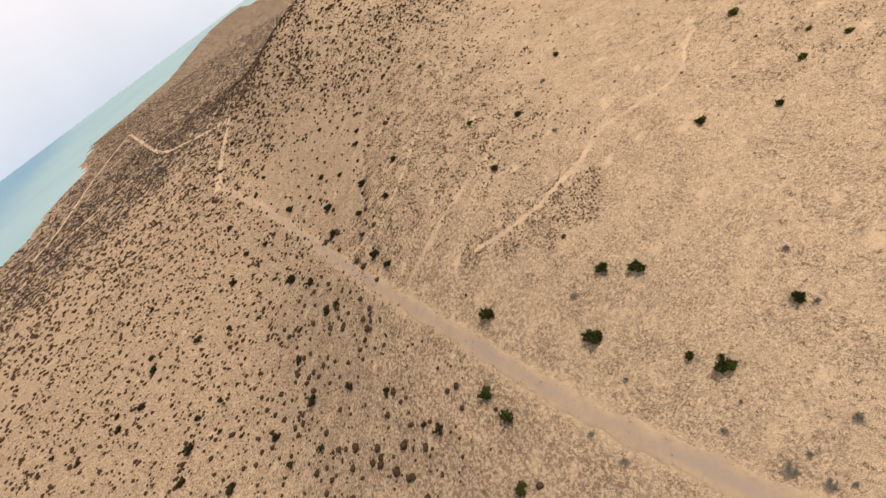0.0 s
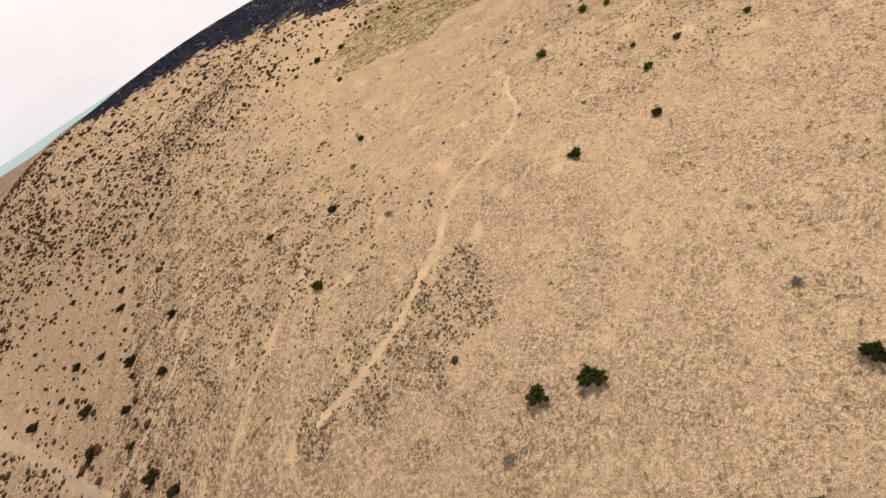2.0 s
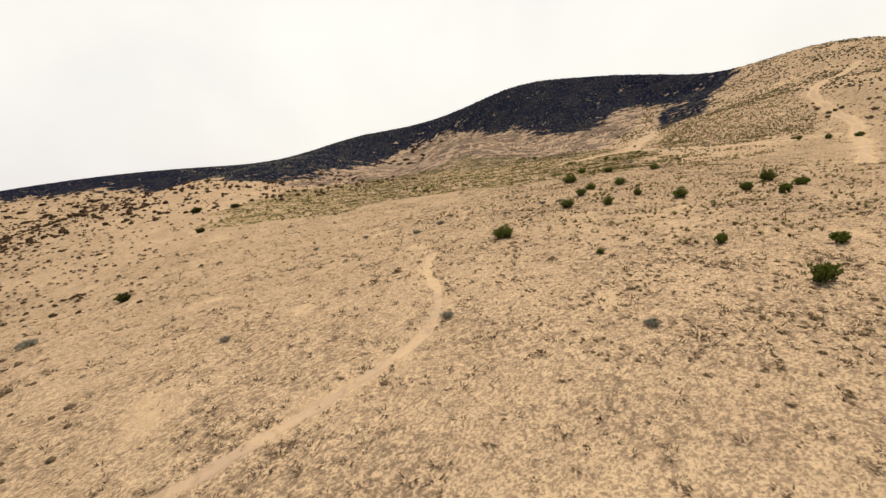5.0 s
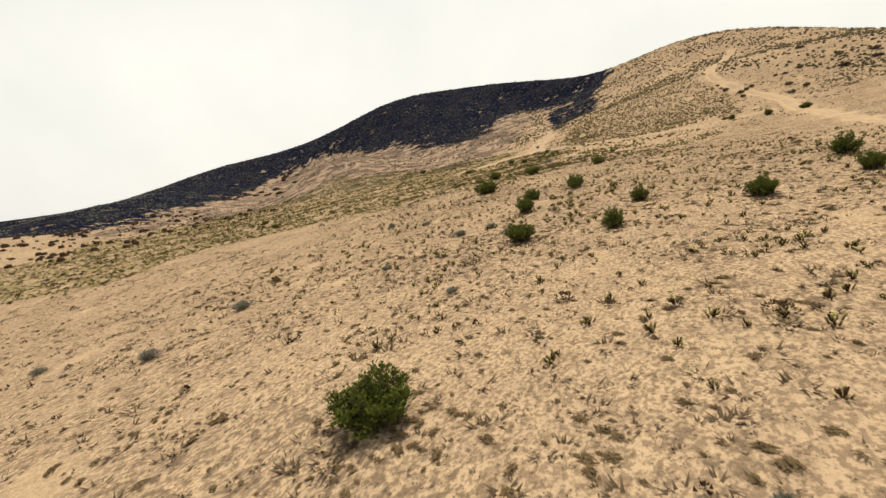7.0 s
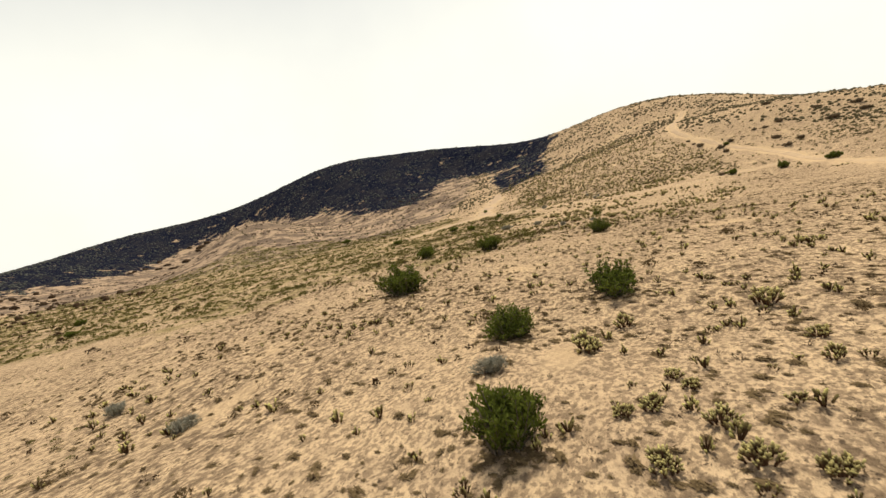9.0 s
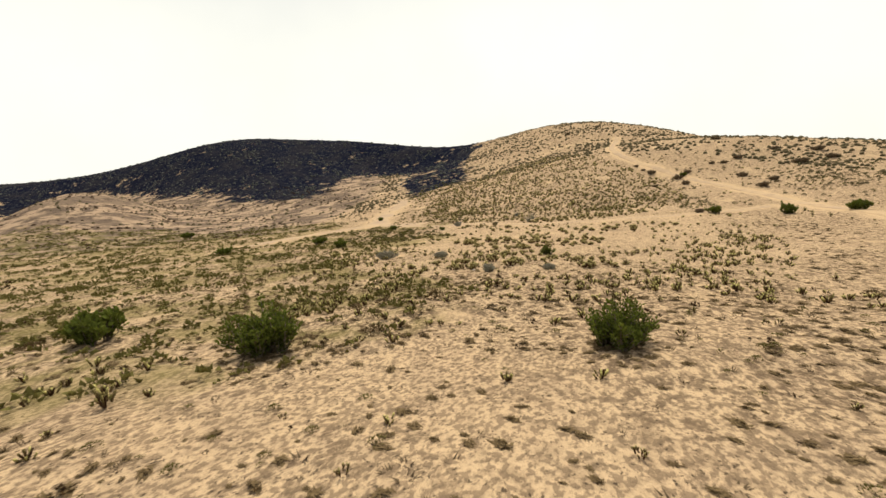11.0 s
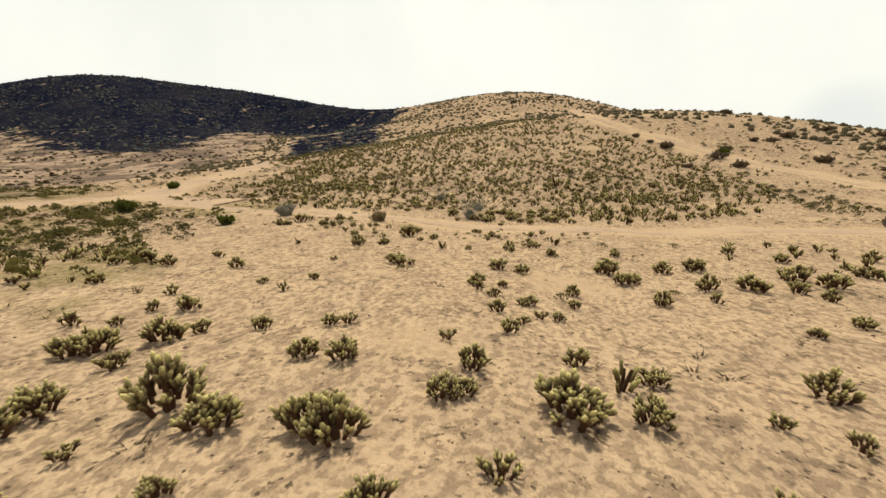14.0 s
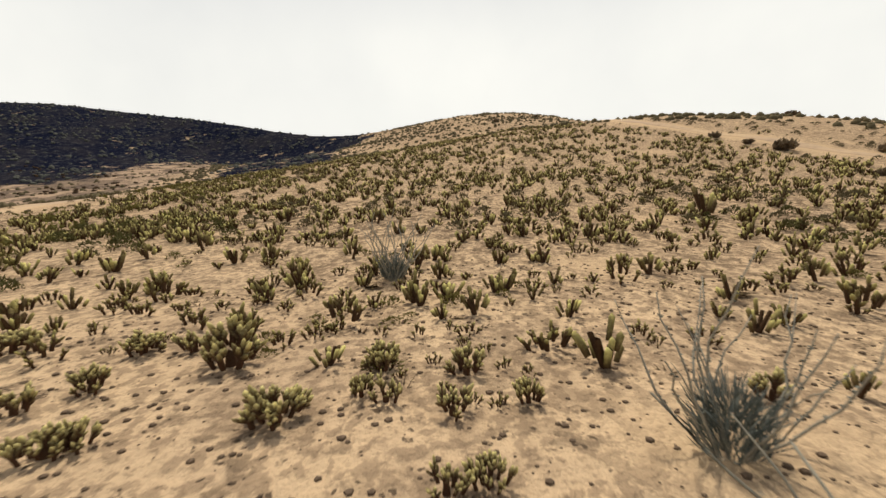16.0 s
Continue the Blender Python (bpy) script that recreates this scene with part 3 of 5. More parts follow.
def part(name, mesh, parent, label="", at=None):
    ob = new(name, mesh)
    ob.parent = parent
    if at is not None:
        ob.matrix_basis = at
    return tagged(ob, label) if label else ob


R = random.Random(11)


def leaf(sh, p, d, size, width, age_shade):
    side = d.cross(Vector((R.gauss(0, 1), R.gauss(0, 1), R.gauss(0, 1)))).normalized() * width
    tip = p + d * size
    sh.tri(tuple(p - side * 0.3), tuple(p + d * size * 0.5 + side), tuple(tip), (age_shade * 0.7, age_shade, min(1, age_shade + 0.15)))
    sh.tri(tuple(p - side * 0.3), tuple(tip), tuple(p + d * size * 0.5 - side), (age_shade * 0.7, min(1, age_shade + 0.15), age_shade))


def bush(name, leaves, stems, height, mat, label, category, wood=MAT_WOOD, leaf_len=0.10, leaf_w=0.035, spread=0.5, shoots=0.18, heads=4):
    """A multi-stemmed bush one metre across: several heads of woody stems, leafy sprays that stick out unevenly."""
    root = new(name)
    tagged(root, label, category)
    st, cr = Shape(), Shape()
    tips = []
    centres = [Vector((0, 0, 0))]
    for i in range(heads):
        t = 6.2832 * (i + R.uniform(-0.35, 0.35)) / heads
        centres.append(Vector((math.cos(t), math.sin(t), 0)) * spread * R.uniform(0.30, 0.52))
    tall = [1.0] + [R.uniform(0.62, 1.0) for _ in range(heads)]
    wide = [0.55] + [R.uniform(0.40, 0.60) for _ in range(heads)]
    for i in range(stems):
        k = i % len(centres)
        t, lean = R.uniform(0, 6.2832), R.random() ** 0.6
        foot = centres[k] * 0.8
        out = centres[k] + Vector((math.cos(t), math.sin(t), 0)) * spread * wide[k] * lean
        long = 1.0 + R.random() ** 3 * shoots * 2
        top = out + Vector((0, 0, height * tall[k] * (1 - 0.40 * lean ** 2) * R.uniform(0.66, 1.05) * long))
        mid = foot.lerp(out, 0.55) + Vector((R.uniform(-0.03, 0.03), R.uniform(-0.03, 0.03), top.z * 0.42))
        base = foot + Vector((R.uniform(-0.05, 0.05), R.uniform(-0.05, 0.05), -0.04))
        st.tube([base, mid, top], [0.014, 0.009, 0.003], 3, None, False)
        tips += [(mid, top, 1.0)] * 3 + [(base.lerp(mid, 0.25), mid, 0.35)]
        for _ in range(3):
            p = mid.lerp(top, R.uniform(0.1, 0.8))
            q = p + Vector((R.gauss(0, 0.05), R.gauss(0, 0.05), R.uniform(0.06, 0.17)))
            st.tube([p, q], [0.005, 0.002], 3, None, False)
            tips.append((p, q, 0.9))
    for i in range(leaves):
        a, b, bright = tips[R.randrange(len(tips))]
        p = a.lerp(b, R.random() ** 0.7) + Vector((R.gauss(0, 0.020), R.gauss(0, 0.020), R.gauss(0, 0.015)))
        p.z = max(p.z, 0.015)
        d = ((b - a).normalized() * 0.7 + Vector((R.gauss(0, 0.45), R.gauss(0, 0.45), 0.25 + R.gauss(0, 0.35)))).normalized()
        # leaves low and deep inside get darker colour: the crown's own shade, painted in
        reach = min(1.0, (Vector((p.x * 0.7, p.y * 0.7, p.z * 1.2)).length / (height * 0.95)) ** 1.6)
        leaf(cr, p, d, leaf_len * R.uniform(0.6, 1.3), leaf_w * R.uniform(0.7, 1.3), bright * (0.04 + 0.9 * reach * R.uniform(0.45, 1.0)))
    part("woody_base", st.mesh("woody_base", wood), root, "thin grey woody branching base")
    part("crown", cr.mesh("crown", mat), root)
    return root


def placed(x, y, size, turn, tall=1.0, long=1.0):
    z = float(ground_z(x, y))
    return Matrix.Translation((x, y, z)) @ Matrix.Rotation(turn, 4, "Z") @ Matrix.Diagonal((size * long, size / long, size * tall, 1))


def plant_all(sources, spots, group, tall=(0.9, 1.15)):
    """Sets the first source plants at the first spots and copies of them at the others."""
    for i, (x, y, size) in enumerate(spots):
        m = placed(x, y, size, R.uniform(0, 6.28), R.uniform(*tall) * (1.0 if size < 2.3 else 0.78), R.uniform(0.88, 1.12))
        src = sources[i % len(sources)]
        if i < len(sources):
            src.matrix_basis = m
            ob = src
        else:
            sc = src.scale.copy()
            src.scale = (1, 1, 1)
            ob = copy_thing(src, m)
            src.scale = sc
        tagged(ob, group=group)

# ---- green creosote bushes ----
CREOSOTE_A = [
    (68.0, 109.7, 2.0), (74.2, 112.5, 2.35), (78.7, 110.1, 2.8), (81.6, 123.3, 3.7), (96.2, 124.8, 2.7), (98.7, 115.6, 2.2), (78.5, 175.8, 2.4),
    (124.3, 159.4, 2.5), (131.0, 151.0, 2.3), (147.2, 106.4, 2.3), (145.0, 100.0, 2.1), (144.4, 94.4, 2.0), (118.0, 120.8, 1.1), (126.0, 144.0, 1.9),
    (139.6, 138.0, 1.0), (155.6, 156.9, 1.3), (142.2, 146.7, 1.4), (174.4, 107.1, 1.5), (40.8, 98.1, 2.85), (58.7, 104.6, 2.55), (60.8, 99.3, 1.75),
    (69.6, 100.6, 1.75), (66.5, 92.7, 2.1), (73.3, 87.8, 2.2), (38.5, 83.9, 0.8), (83.1, 89.0, 3.0), (95.4, 131.6, 2.2), (4.3, 131.0, 2.5)]
CREOSOTE_B = [
    (-12.7, 105.9, 2.7), (-28.2, 120.7, 2.5), (-23.0, 87.6, 2.8), (-49.2, 204.2, 2.6), (19.8, 66.2, 2.4), (31.1, 61.7, 1.7), (39.4, 70.1, 2.0),
    (44.9, 77.9, 1.4), (47.9, 71.6, 1.6), (69.4, 82.4, 2.1), (76.6, 83.2, 2.4), (55.4, 65.4, 1.4), (62.2, 61.7, 1.4),
    (71.5, 64.0, 2.0), (151.0, 201.3, 3.1), (83.5, 189.8, 2.2), (34.4, 230.2, 3.4), (22.4, 233.0, 4.3), (19.3, 194.2, 2.8), (-2.1, 43.5, 3.3),
    (-7.7, 46.6, 3.0), (-34.4, 51.3, 4.2), (-13.9, 35.9, 4.0), (3.1, 23.3, 3.7), (-0.6, 26.5, 1.8), (15.5, 28.1, 2.2), (-39.7, 36.8, 4.0), (-36.0, 30.8, 3.7), (-36.4, 18.6, 3.2)]
NEAR = [p for p in CREOSOTE_A if 38 < p[0] < 120 and p[1] < 127]
FURTHER = [p for p in CREOSOTE_A + CREOSOTE_B if p not in NEAR]
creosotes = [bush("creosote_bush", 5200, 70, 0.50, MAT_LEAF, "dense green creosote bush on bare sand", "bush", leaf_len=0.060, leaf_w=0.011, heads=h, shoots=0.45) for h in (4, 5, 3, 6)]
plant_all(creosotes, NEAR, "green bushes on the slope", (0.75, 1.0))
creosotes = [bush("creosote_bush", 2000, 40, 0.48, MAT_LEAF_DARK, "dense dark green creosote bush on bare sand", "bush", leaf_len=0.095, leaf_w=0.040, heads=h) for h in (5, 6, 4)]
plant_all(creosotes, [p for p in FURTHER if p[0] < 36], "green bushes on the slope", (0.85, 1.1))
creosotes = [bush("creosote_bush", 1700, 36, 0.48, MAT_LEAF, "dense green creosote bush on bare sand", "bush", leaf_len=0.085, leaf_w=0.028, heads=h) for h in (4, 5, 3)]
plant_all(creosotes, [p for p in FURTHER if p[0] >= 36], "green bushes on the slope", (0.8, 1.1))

# ---- brown scrub bushes beside the road and on the lower plain ----
SCRUB_A = [
    (-86.7, 150.9, 4.2), (-120.4, 171.3, 5.6), (-179.2, 229.0, 6.4), (-111.9, 188.3, 3.0), (-135.4, 213.3, 4.4), (-97.5, 209.0, 3.7), (-97.7, 196.9, 3.6),
    (-146.4, 274.8, 4.0), (-65.5, 143.3, 3.6), (-84.6, 127.9, 3.2), (-85.3, 142.5, 1.9), (-108.2, 139.6, 5.4), (-80.3, 111.3, 2.5), (-72.0, 94.6, 4.1),
    (-65.5, 86.0, 3.2), (-67.0, 118.9, 2.9), (-181.6, 346.8, 4.8), (-149.1, 211.2, 3.5), (-250.2, 308.3, 5.0), (-246.0, 329.2, 4.6), (-403.2, 548.0, 7.0),
    (-346.7, 476.6, 5.6), (-375.3, 453.7, 5.5), (-351.7, 428.0, 6.6), (-396.7, 428.7, 7.0), (-330.0, 357.9, 5.3), (-271.8, 279.2, 7.0), (-75.3, 233.9, 2.5)]
SCRUB_B = [
    (-113.4, 285.9, 2.7), (-118.7, 293.4, 2.8), (-150.5, 331.4, 3.6), (-242.2, 365.4, 3.8), (-192.6, 295.2, 3.6), (-153.1, 149.5, 6.4), (-125.4, 126.3, 4.6),
    (-105.4, 96.6, 4.3), (-98.1, 94.2, 2.9), (-228.9, 195.0, 6.0), (-227.5, 222.7, 5.6), (-205.4, 217.8, 4.7), (-128.3, 91.0, 4.1), (-91.9, 62.6, 3.6),
    (-73.1, 52.6, 2.5), (-116.5, 69.7, 4.9), (-143.0, 83.9, 2.8), (-142.3, 66.8, 3.9), (-55.5, 36.3, 3.2), (-60.3, 39.0, 2.2), (-239.5, 153.5, 5.6)]
SCRUB_C = [
    (-272.4, 143.1, 5.7), (-283.1, 155.1, 5.2), (-264.0, 116.5, 5.3), (-285.7, 116.7, 4.1), (-276.6, 106.5, 5.2), (-203.5, 78.5, 5.8), (-199.9, 63.6, 5.0),
    (-165.5, 54.0, 5.4), (-206.6, 94.4, 3.9), (-111.1, 52.7, 3.0), (-131.2, 53.8, 3.6), (-194.0, 99.9, 3.4), (-300.0, 93.0, 3.9), (-334.2, 103.4, 4.1),
    (-211.5, 150.8, 4.0), (-184.3, 145.0, 3.1), (-266.9, 199.9, 4.1), (-322.3, 212.3, 4.4), (-347.5, 209.3, 4.5), (-318.1, 194.0, 3.4), (-186.1, 82.4, 2.6), (-169.0, 75.6, 2.4)]
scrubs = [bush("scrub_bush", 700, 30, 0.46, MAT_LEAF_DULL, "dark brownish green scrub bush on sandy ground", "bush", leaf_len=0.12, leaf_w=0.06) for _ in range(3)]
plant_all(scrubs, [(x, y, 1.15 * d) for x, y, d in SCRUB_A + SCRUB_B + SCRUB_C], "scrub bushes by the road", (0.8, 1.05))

# ---- rounded brown shrubs along the hill road and on the crest ----
HILL_SHRUBS = [
    (253.2, 135.6, 2.1), (261.2, 126.1, 1.8), (203.1, 98.1, 2.4), (172.7, 108.1, 1.8), (176.5, 106.2, 1.8), (173.3, 98.6, 1.9), (176.8, 112.0, 1.9), (169.2, 107.3, 1.6),
    (184.8, 97.0, 2.0), (191.6, 89.7, 2.3), (180.8, 88.8, 2.8), (191.8, 83.2, 2.9), (169.9, 95.2, 1.9), (165.4, 97.6, 2.0), (181.6, 101.7, 1.4), (181.8, 99.9, 1.4),
    (168.6, 111.7, 1.1), (181.5, 114.3, 1.1), (178.9, 113.2, 1.1), (185.1, 83.4, 2.4), (148.2, 107.9, 1.5)]
domes = [bush("dome_shrub", 1300, 26, 0.36, MAT_DOME, "low rounded brown shrub on the sandy hill", "shrub", leaf_len=0.10, leaf_w=0.035, shoots=0.0, heads=7) for _ in range(2)]
plant_all(domes, HILL_SHRUBS, "rounded shrubs on the hill", (0.8, 1.0))

# ---- grey rounded shrubs ----
GREY = [
    (61.2, 111.7, 1.3), (61.0, 106.9, 1.0), (63.2, 110.1, 1.1), (53.1, 111.6, 0.9), (39.9, 115.7, 1.3), (46.4, 119.1, 1.5),
    (70.8, 111.5, 1.2), (66.7, 120.6, 1.1), (66.7, 126.0, 1.1), (116.0, 128.0, 1.2), (110.2, 122.6, 1.15), (116.2, 132.6, 1.8), (142.6, 136.9, 1.5), (111.2, 119.5, 0.85), (41.8, 89.8, 0.5),
    (42.8, 86.8, 0.5), (28.6, 126.1, 1.1), (36.1, 124.9, 1.0), (49.7, 103.0, 0.7), (-5.4, 87.9, 1.8), (23.5, 84.0, 1.1), (29.5, 74.1, 1.0), (12.0, 94.6, 1.0),
    (-2.8, 117.6, 2.1), (17.2, 26.9, 1.2), (-14.6, 44.8, 1.6), (13.4, 12.4, 1.7), (4.3, 9.2, 2.2), (6.9, 10.3, 1.2), (7.3, 6.7, 1.8), (9.4, 6.2, 1.0),
    (-16.1, 16.5, 1.8), (-20.0, 22.0, 1.6), (-0.9, 15.8, 1.2), (18.0, 35.6, 1.3), (-11.1, 27.3, 1.2), (2.8, 18.5, 0.8), (143.9, 133.7, 0.35)]
greys = [bush("grey_shrub", 2300, 44, 0.33, MAT_TWIG, "rounded grey dry shrub of fine twigs", "shrub", MAT_TWIG, 0.10, 0.0085, 0.5, 0.0, 7) for _ in range(2)]
plant_all(greys, GREY, "grey dry shrubs", (0.85, 1.05))
olive = bush("olive_shrub", 11000, 60, 0.46, MAT_OLIVE, "rounded olive tan shrub beside the sand track", "shrub", MAT_OLIVE, 0.05, 0.008, 0.5, 0.0, 9)
olive.matrix_basis = placed(141.72, 131.46, 1.0, 0.4, 1.0)


# ---- cholla cactuses ----
def joint(sh, m, length, radius, a0, a1, spines, sides=4):
    """One stubby jointed segment along the +z of m, blunt at the tip, set with short pale spines."""
    path, rad, ages = [], [], []
    for f, w in ((0.0, 0.62), (0.40, 1.02), (0.82, 0.90), (1.0, 0.40)):
        path.append(m @ Vector((0, 0, length * f)))
        rad.append(radius * w)
        ages.append(a0 + (a1 - a0) * f)
    sh.tube(path, rad, sides, ages)
    for _ in range(spines):
        f, t = R.random() ** 0.7, R.uniform(0, 6.28)
        d = Vector((math.cos(t), math.sin(t), R.uniform(0.1, 1.1) + (1.4 if f > 0.8 else 0))).normalized()
        q = Vector((0, 0, length * f)) + Vector((d.x, d.y, 0)) * radius * 0.85
        side = d.cross(Vector((0.1, 0, 1))).normalized() * radius * 0.13
        a = min(1.0, a0 + (a1 - a0) * f + 0.10 + 0.30 * f)
        sh.tri(tuple(m @ (q - side)), tuple(m @ (q + side)), tuple(m @ (q + d * radius * R.uniform(0.5, 1.1))), (a * 0.8, a * 0.8, a))


def turned(base, up):
    return Matrix.Translation(base) @ up.normalized().to_track_quat("Z", "Y").to_matrix().to_4x4()


def cholla_arm(tips, spines=9):
    """A dark upright branch along +z, 0.3 long, topped by a few slim pale-tipped joints."""
    sh = Shape()
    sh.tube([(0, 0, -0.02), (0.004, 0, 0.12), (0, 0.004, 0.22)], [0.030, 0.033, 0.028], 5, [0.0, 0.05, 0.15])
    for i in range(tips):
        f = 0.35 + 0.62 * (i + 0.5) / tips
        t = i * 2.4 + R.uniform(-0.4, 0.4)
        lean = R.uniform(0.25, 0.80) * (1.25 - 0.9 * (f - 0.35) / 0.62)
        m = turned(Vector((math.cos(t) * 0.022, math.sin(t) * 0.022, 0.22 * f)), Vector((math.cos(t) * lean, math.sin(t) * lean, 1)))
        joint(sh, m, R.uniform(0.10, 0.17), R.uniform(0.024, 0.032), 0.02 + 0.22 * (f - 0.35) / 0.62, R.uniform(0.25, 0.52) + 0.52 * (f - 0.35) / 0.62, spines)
    return sh


def cholla_plan(arms):
    """Poses and sizes of the branches of a plant about one metre across."""
    plan = []
    for i in range(arms):
        t, ring = i * 2.39996 + R.uniform(-0.3, 0.3), ((i + 0.5) / arms) ** 0.5
        lean = 0.05 + 0.55 * ring * R.uniform(0.5, 1.15)
        base = Vector((math.cos(t), math.sin(t), 0)) * 0.27 * ring + Vector((0, 0, R.uniform(-0.05, 0.10) + 0.26 * (1 - ring)))
        m = turned(base, Vector((math.cos(t) * lean, math.sin(t) * lean, 1.0))) @ Matrix.Rotation(R.uniform(0, 6.28), 4, "Z")
        plan.append((m, R.uniform(0.75, 1.15)))
    return plan


ARM_SHAPES = [cholla_arm(n) for n in (6, 7, 5, 6, 7, 6)]
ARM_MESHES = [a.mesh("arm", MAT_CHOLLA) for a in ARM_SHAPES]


def cholla(arms, grow=1.0):
    root = new("cholla_cactus")
    tagged(root, "low branching cholla cactus with yellowish spiny tips", "cactus")
    trunk = Shape()
    trunk.tube([(0, 0, -0.05), (0.01, 0, 0.10), (0, 0.01, 0.20)], [0.075, 0.065, 0.045], 7, [0.0, 0.03, 0.08])
    part("trunk", trunk.mesh("trunk", MAT_CHOLLA), root, "dark woody trunk")
    for m, k in cholla_plan(arms):
        k *= 1.08
        part("arm", R.choice(ARM_MESHES), root, "", m @ Matrix.Diagonal((k * grow, k * grow, k * grow * R.uniform(0.85, 1.15), 1)))
    return root


CHOLLA_A = [
    (67.9, 106.9, .64), (68.3, 105.6, .59), (68.3, 104.7, .55), (69.2, 106.1, .59), (69.7, 107.3, .56), (71.1, 107.1, .44), (70.6, 106.7, .41), (75.2, 109.0, .64), (72.8, 109.5, .97),
    (76.6, 105.2, .93), (73.7, 104.3, .53), (72.2, 104.2, .47), (69.3, 107.8, .45), (70.2, 105.0, .35), (112.6, 122.0, .82), (113.4, 125.2, .68), (114.0, 123.5, .79), (113.4, 121.7, .60),
    (114.5, 120.4, .43), (115.7, 119.9, .54), (117.6, 119.4, .50), (118.6, 114.5, .38), (119.1, 113.1, .40), (115.2, 117.0, .41), (114.3, 118.4, .58), (112.6, 117.9, .60), (112.0, 117.5, .79),
    (112.2, 116.2, .51)]
CHOLLA_B = [
    (111.0, 127.8, 0.57), (110.7, 124.9, 0.56), (113.0, 127.1, 0.47), (116.0, 121.3, 0.39), (112.1, 124.1, 0.66), (111.2, 123.9, 0.57), (114.4, 122.3, 0.57), (116.0, 125.0, 0.58), (116.8, 123.4, 0.74),
    (116.0, 126.0, 0.59), (132.3, 125.3, 0.41), (133.9, 125.0, 0.54), (133.8, 124.4, 0.45), (132.3, 124.7, 0.28), (131.6, 124.8, 0.29), (132.6, 123.2, 0.39), (131.3, 124.1, 0.39), (133.9, 122.0, 0.48),
    (134.1, 121.7, 0.42), (131.9, 125.2, 0.32), (133.9, 127.7, 0.38), (134.0, 127.4, 0.30), (134.2, 129.8, 0.26)]
CHOLLA_C = [
    (131.7, 129.0, 0.27), (131.1, 129.9, 0.28), (132.1, 131.4, 0.43), (133.0, 132.7, 0.35), (131.6, 123.2, 0.26), (132.5, 131.6, 0.23)]
CHOLLA_E = [
    (127.8, 126.3, 0.47), (127.8, 126.9, 0.48), (128.0, 124.6, 0.46), (127.3, 124.6, 0.40), (128.8, 125.1, 0.28), (128.3, 122.4, 0.43), (127.3, 122.6, 0.48), (128.6, 123.3, 0.36), (128.6, 120.4, 0.53),
    (127.7, 121.3, 0.24), (127.5, 120.7, 0.29), (128.7, 128.2, 0.38), (129.1, 127.2, 0.34), (129.2, 126.9, 0.30), (128.4, 129.1, 0.33)]
CHOLLA_F = [
    (128.0, 129.4, 0.64), (128.3, 130.7, 0.25), (127.4, 130.0, 0.64), (129.3, 130.2, 0.50), (128.0, 131.3, 0.34), (129.6, 124.3, 0.38), (130.1, 124.1, 0.25), (130.5, 123.8, 0.26), (130.6, 123.5, 0.27),
    (130.6, 124.6, 0.38), (132.5, 121.4, 0.49), (133.1, 120.2, 0.32), (134.2, 119.1, 0.69), (131.1, 119.3, 0.35), (134.4, 118.1, 0.48), (132.1, 118.1, 0.43), (133.9, 117.7, 0.39), (131.9, 134.1, 0.62),
    (131.4, 134.4, 0.45), (130.0, 133.3, 0.39), (131.8, 133.2, 0.46), (129.9, 131.2, 0.30), (129.5, 134.9, 0.32), (129.0, 130.7, 0.27)]
CHOLLA_G = [
    (138.3, 131.1, .42), (137.1, 130.4, .64), (137.3, 129.5, .45), (139.2, 129.2, .87), (138.2, 128.4, .29), (137.5, 127.8, .20), (138.9, 128.1, .42), (138.5, 130.0, .32), (138.9, 130.5, .26),
    (138.4, 130.4, .20), (136.6, 128.7, .16), (136.1, 130.0, .18), (136.1, 129.9, .16), (139.2, 132.8, .24), (138.7, 133.0, .23), (139.4, 133.6, .23), (139.1, 134.0, .20), (139.4, 135.1, .43),
    (139.5, 134.8, .43), (140.9, 135.0, .64), (140.0, 133.4, .44), (141.3, 134.7, .37), (141.1, 133.8, .30), (139.6, 132.4, .18), (140.3, 132.7, .38), (141.4, 133.3, .46), (141.5, 132.8, .33),
    (140.2, 133.0, .29), (140.1, 132.0, .33), (140.2, 131.6, .17), (140.3, 131.3, .28), (140.5, 131.1, .24), (140.4, 129.1, .25)]
CHOLLA_H = [
    (140.0, 128.7, .18), (138.9, 126.9, .22), (139.1, 127.2, .16), (139.5, 126.6, .20), (139.5, 126.4, .19), (139.2, 126.1, .29), (139.8, 126.0, .43), (140.7, 126.8, .32), (140.6, 126.6, .25),
    (140.1, 127.0, .22), (141.0, 125.9, .19), (140.6, 125.4, .17), (139.6, 125.4, .23), (139.4, 125.7, .29), (139.0, 125.5, .16), (139.9, 125.0, .17), (140.6, 124.8, .23), (140.2, 124.7, .16),
    (139.8, 124.5, .36), (139.8, 124.3, .23), (140.8, 124.1, .31), (140.5, 123.3, .25), (140.8, 122.7, .20), (141.1, 122.4, .28), (139.9, 122.7, .22), (140.0, 122.4, .16), (138.8, 123.1, .21),
    (138.2, 124.9, .16), (138.5, 124.7, .20), (138.5, 124.5, .24), (137.6, 124.6, .24), (137.8, 124.4, .27), (137.5, 124.2, .34), (137.4, 124.4, .26), (136.6, 126.3, .32), (136.4, 124.9, .27)]
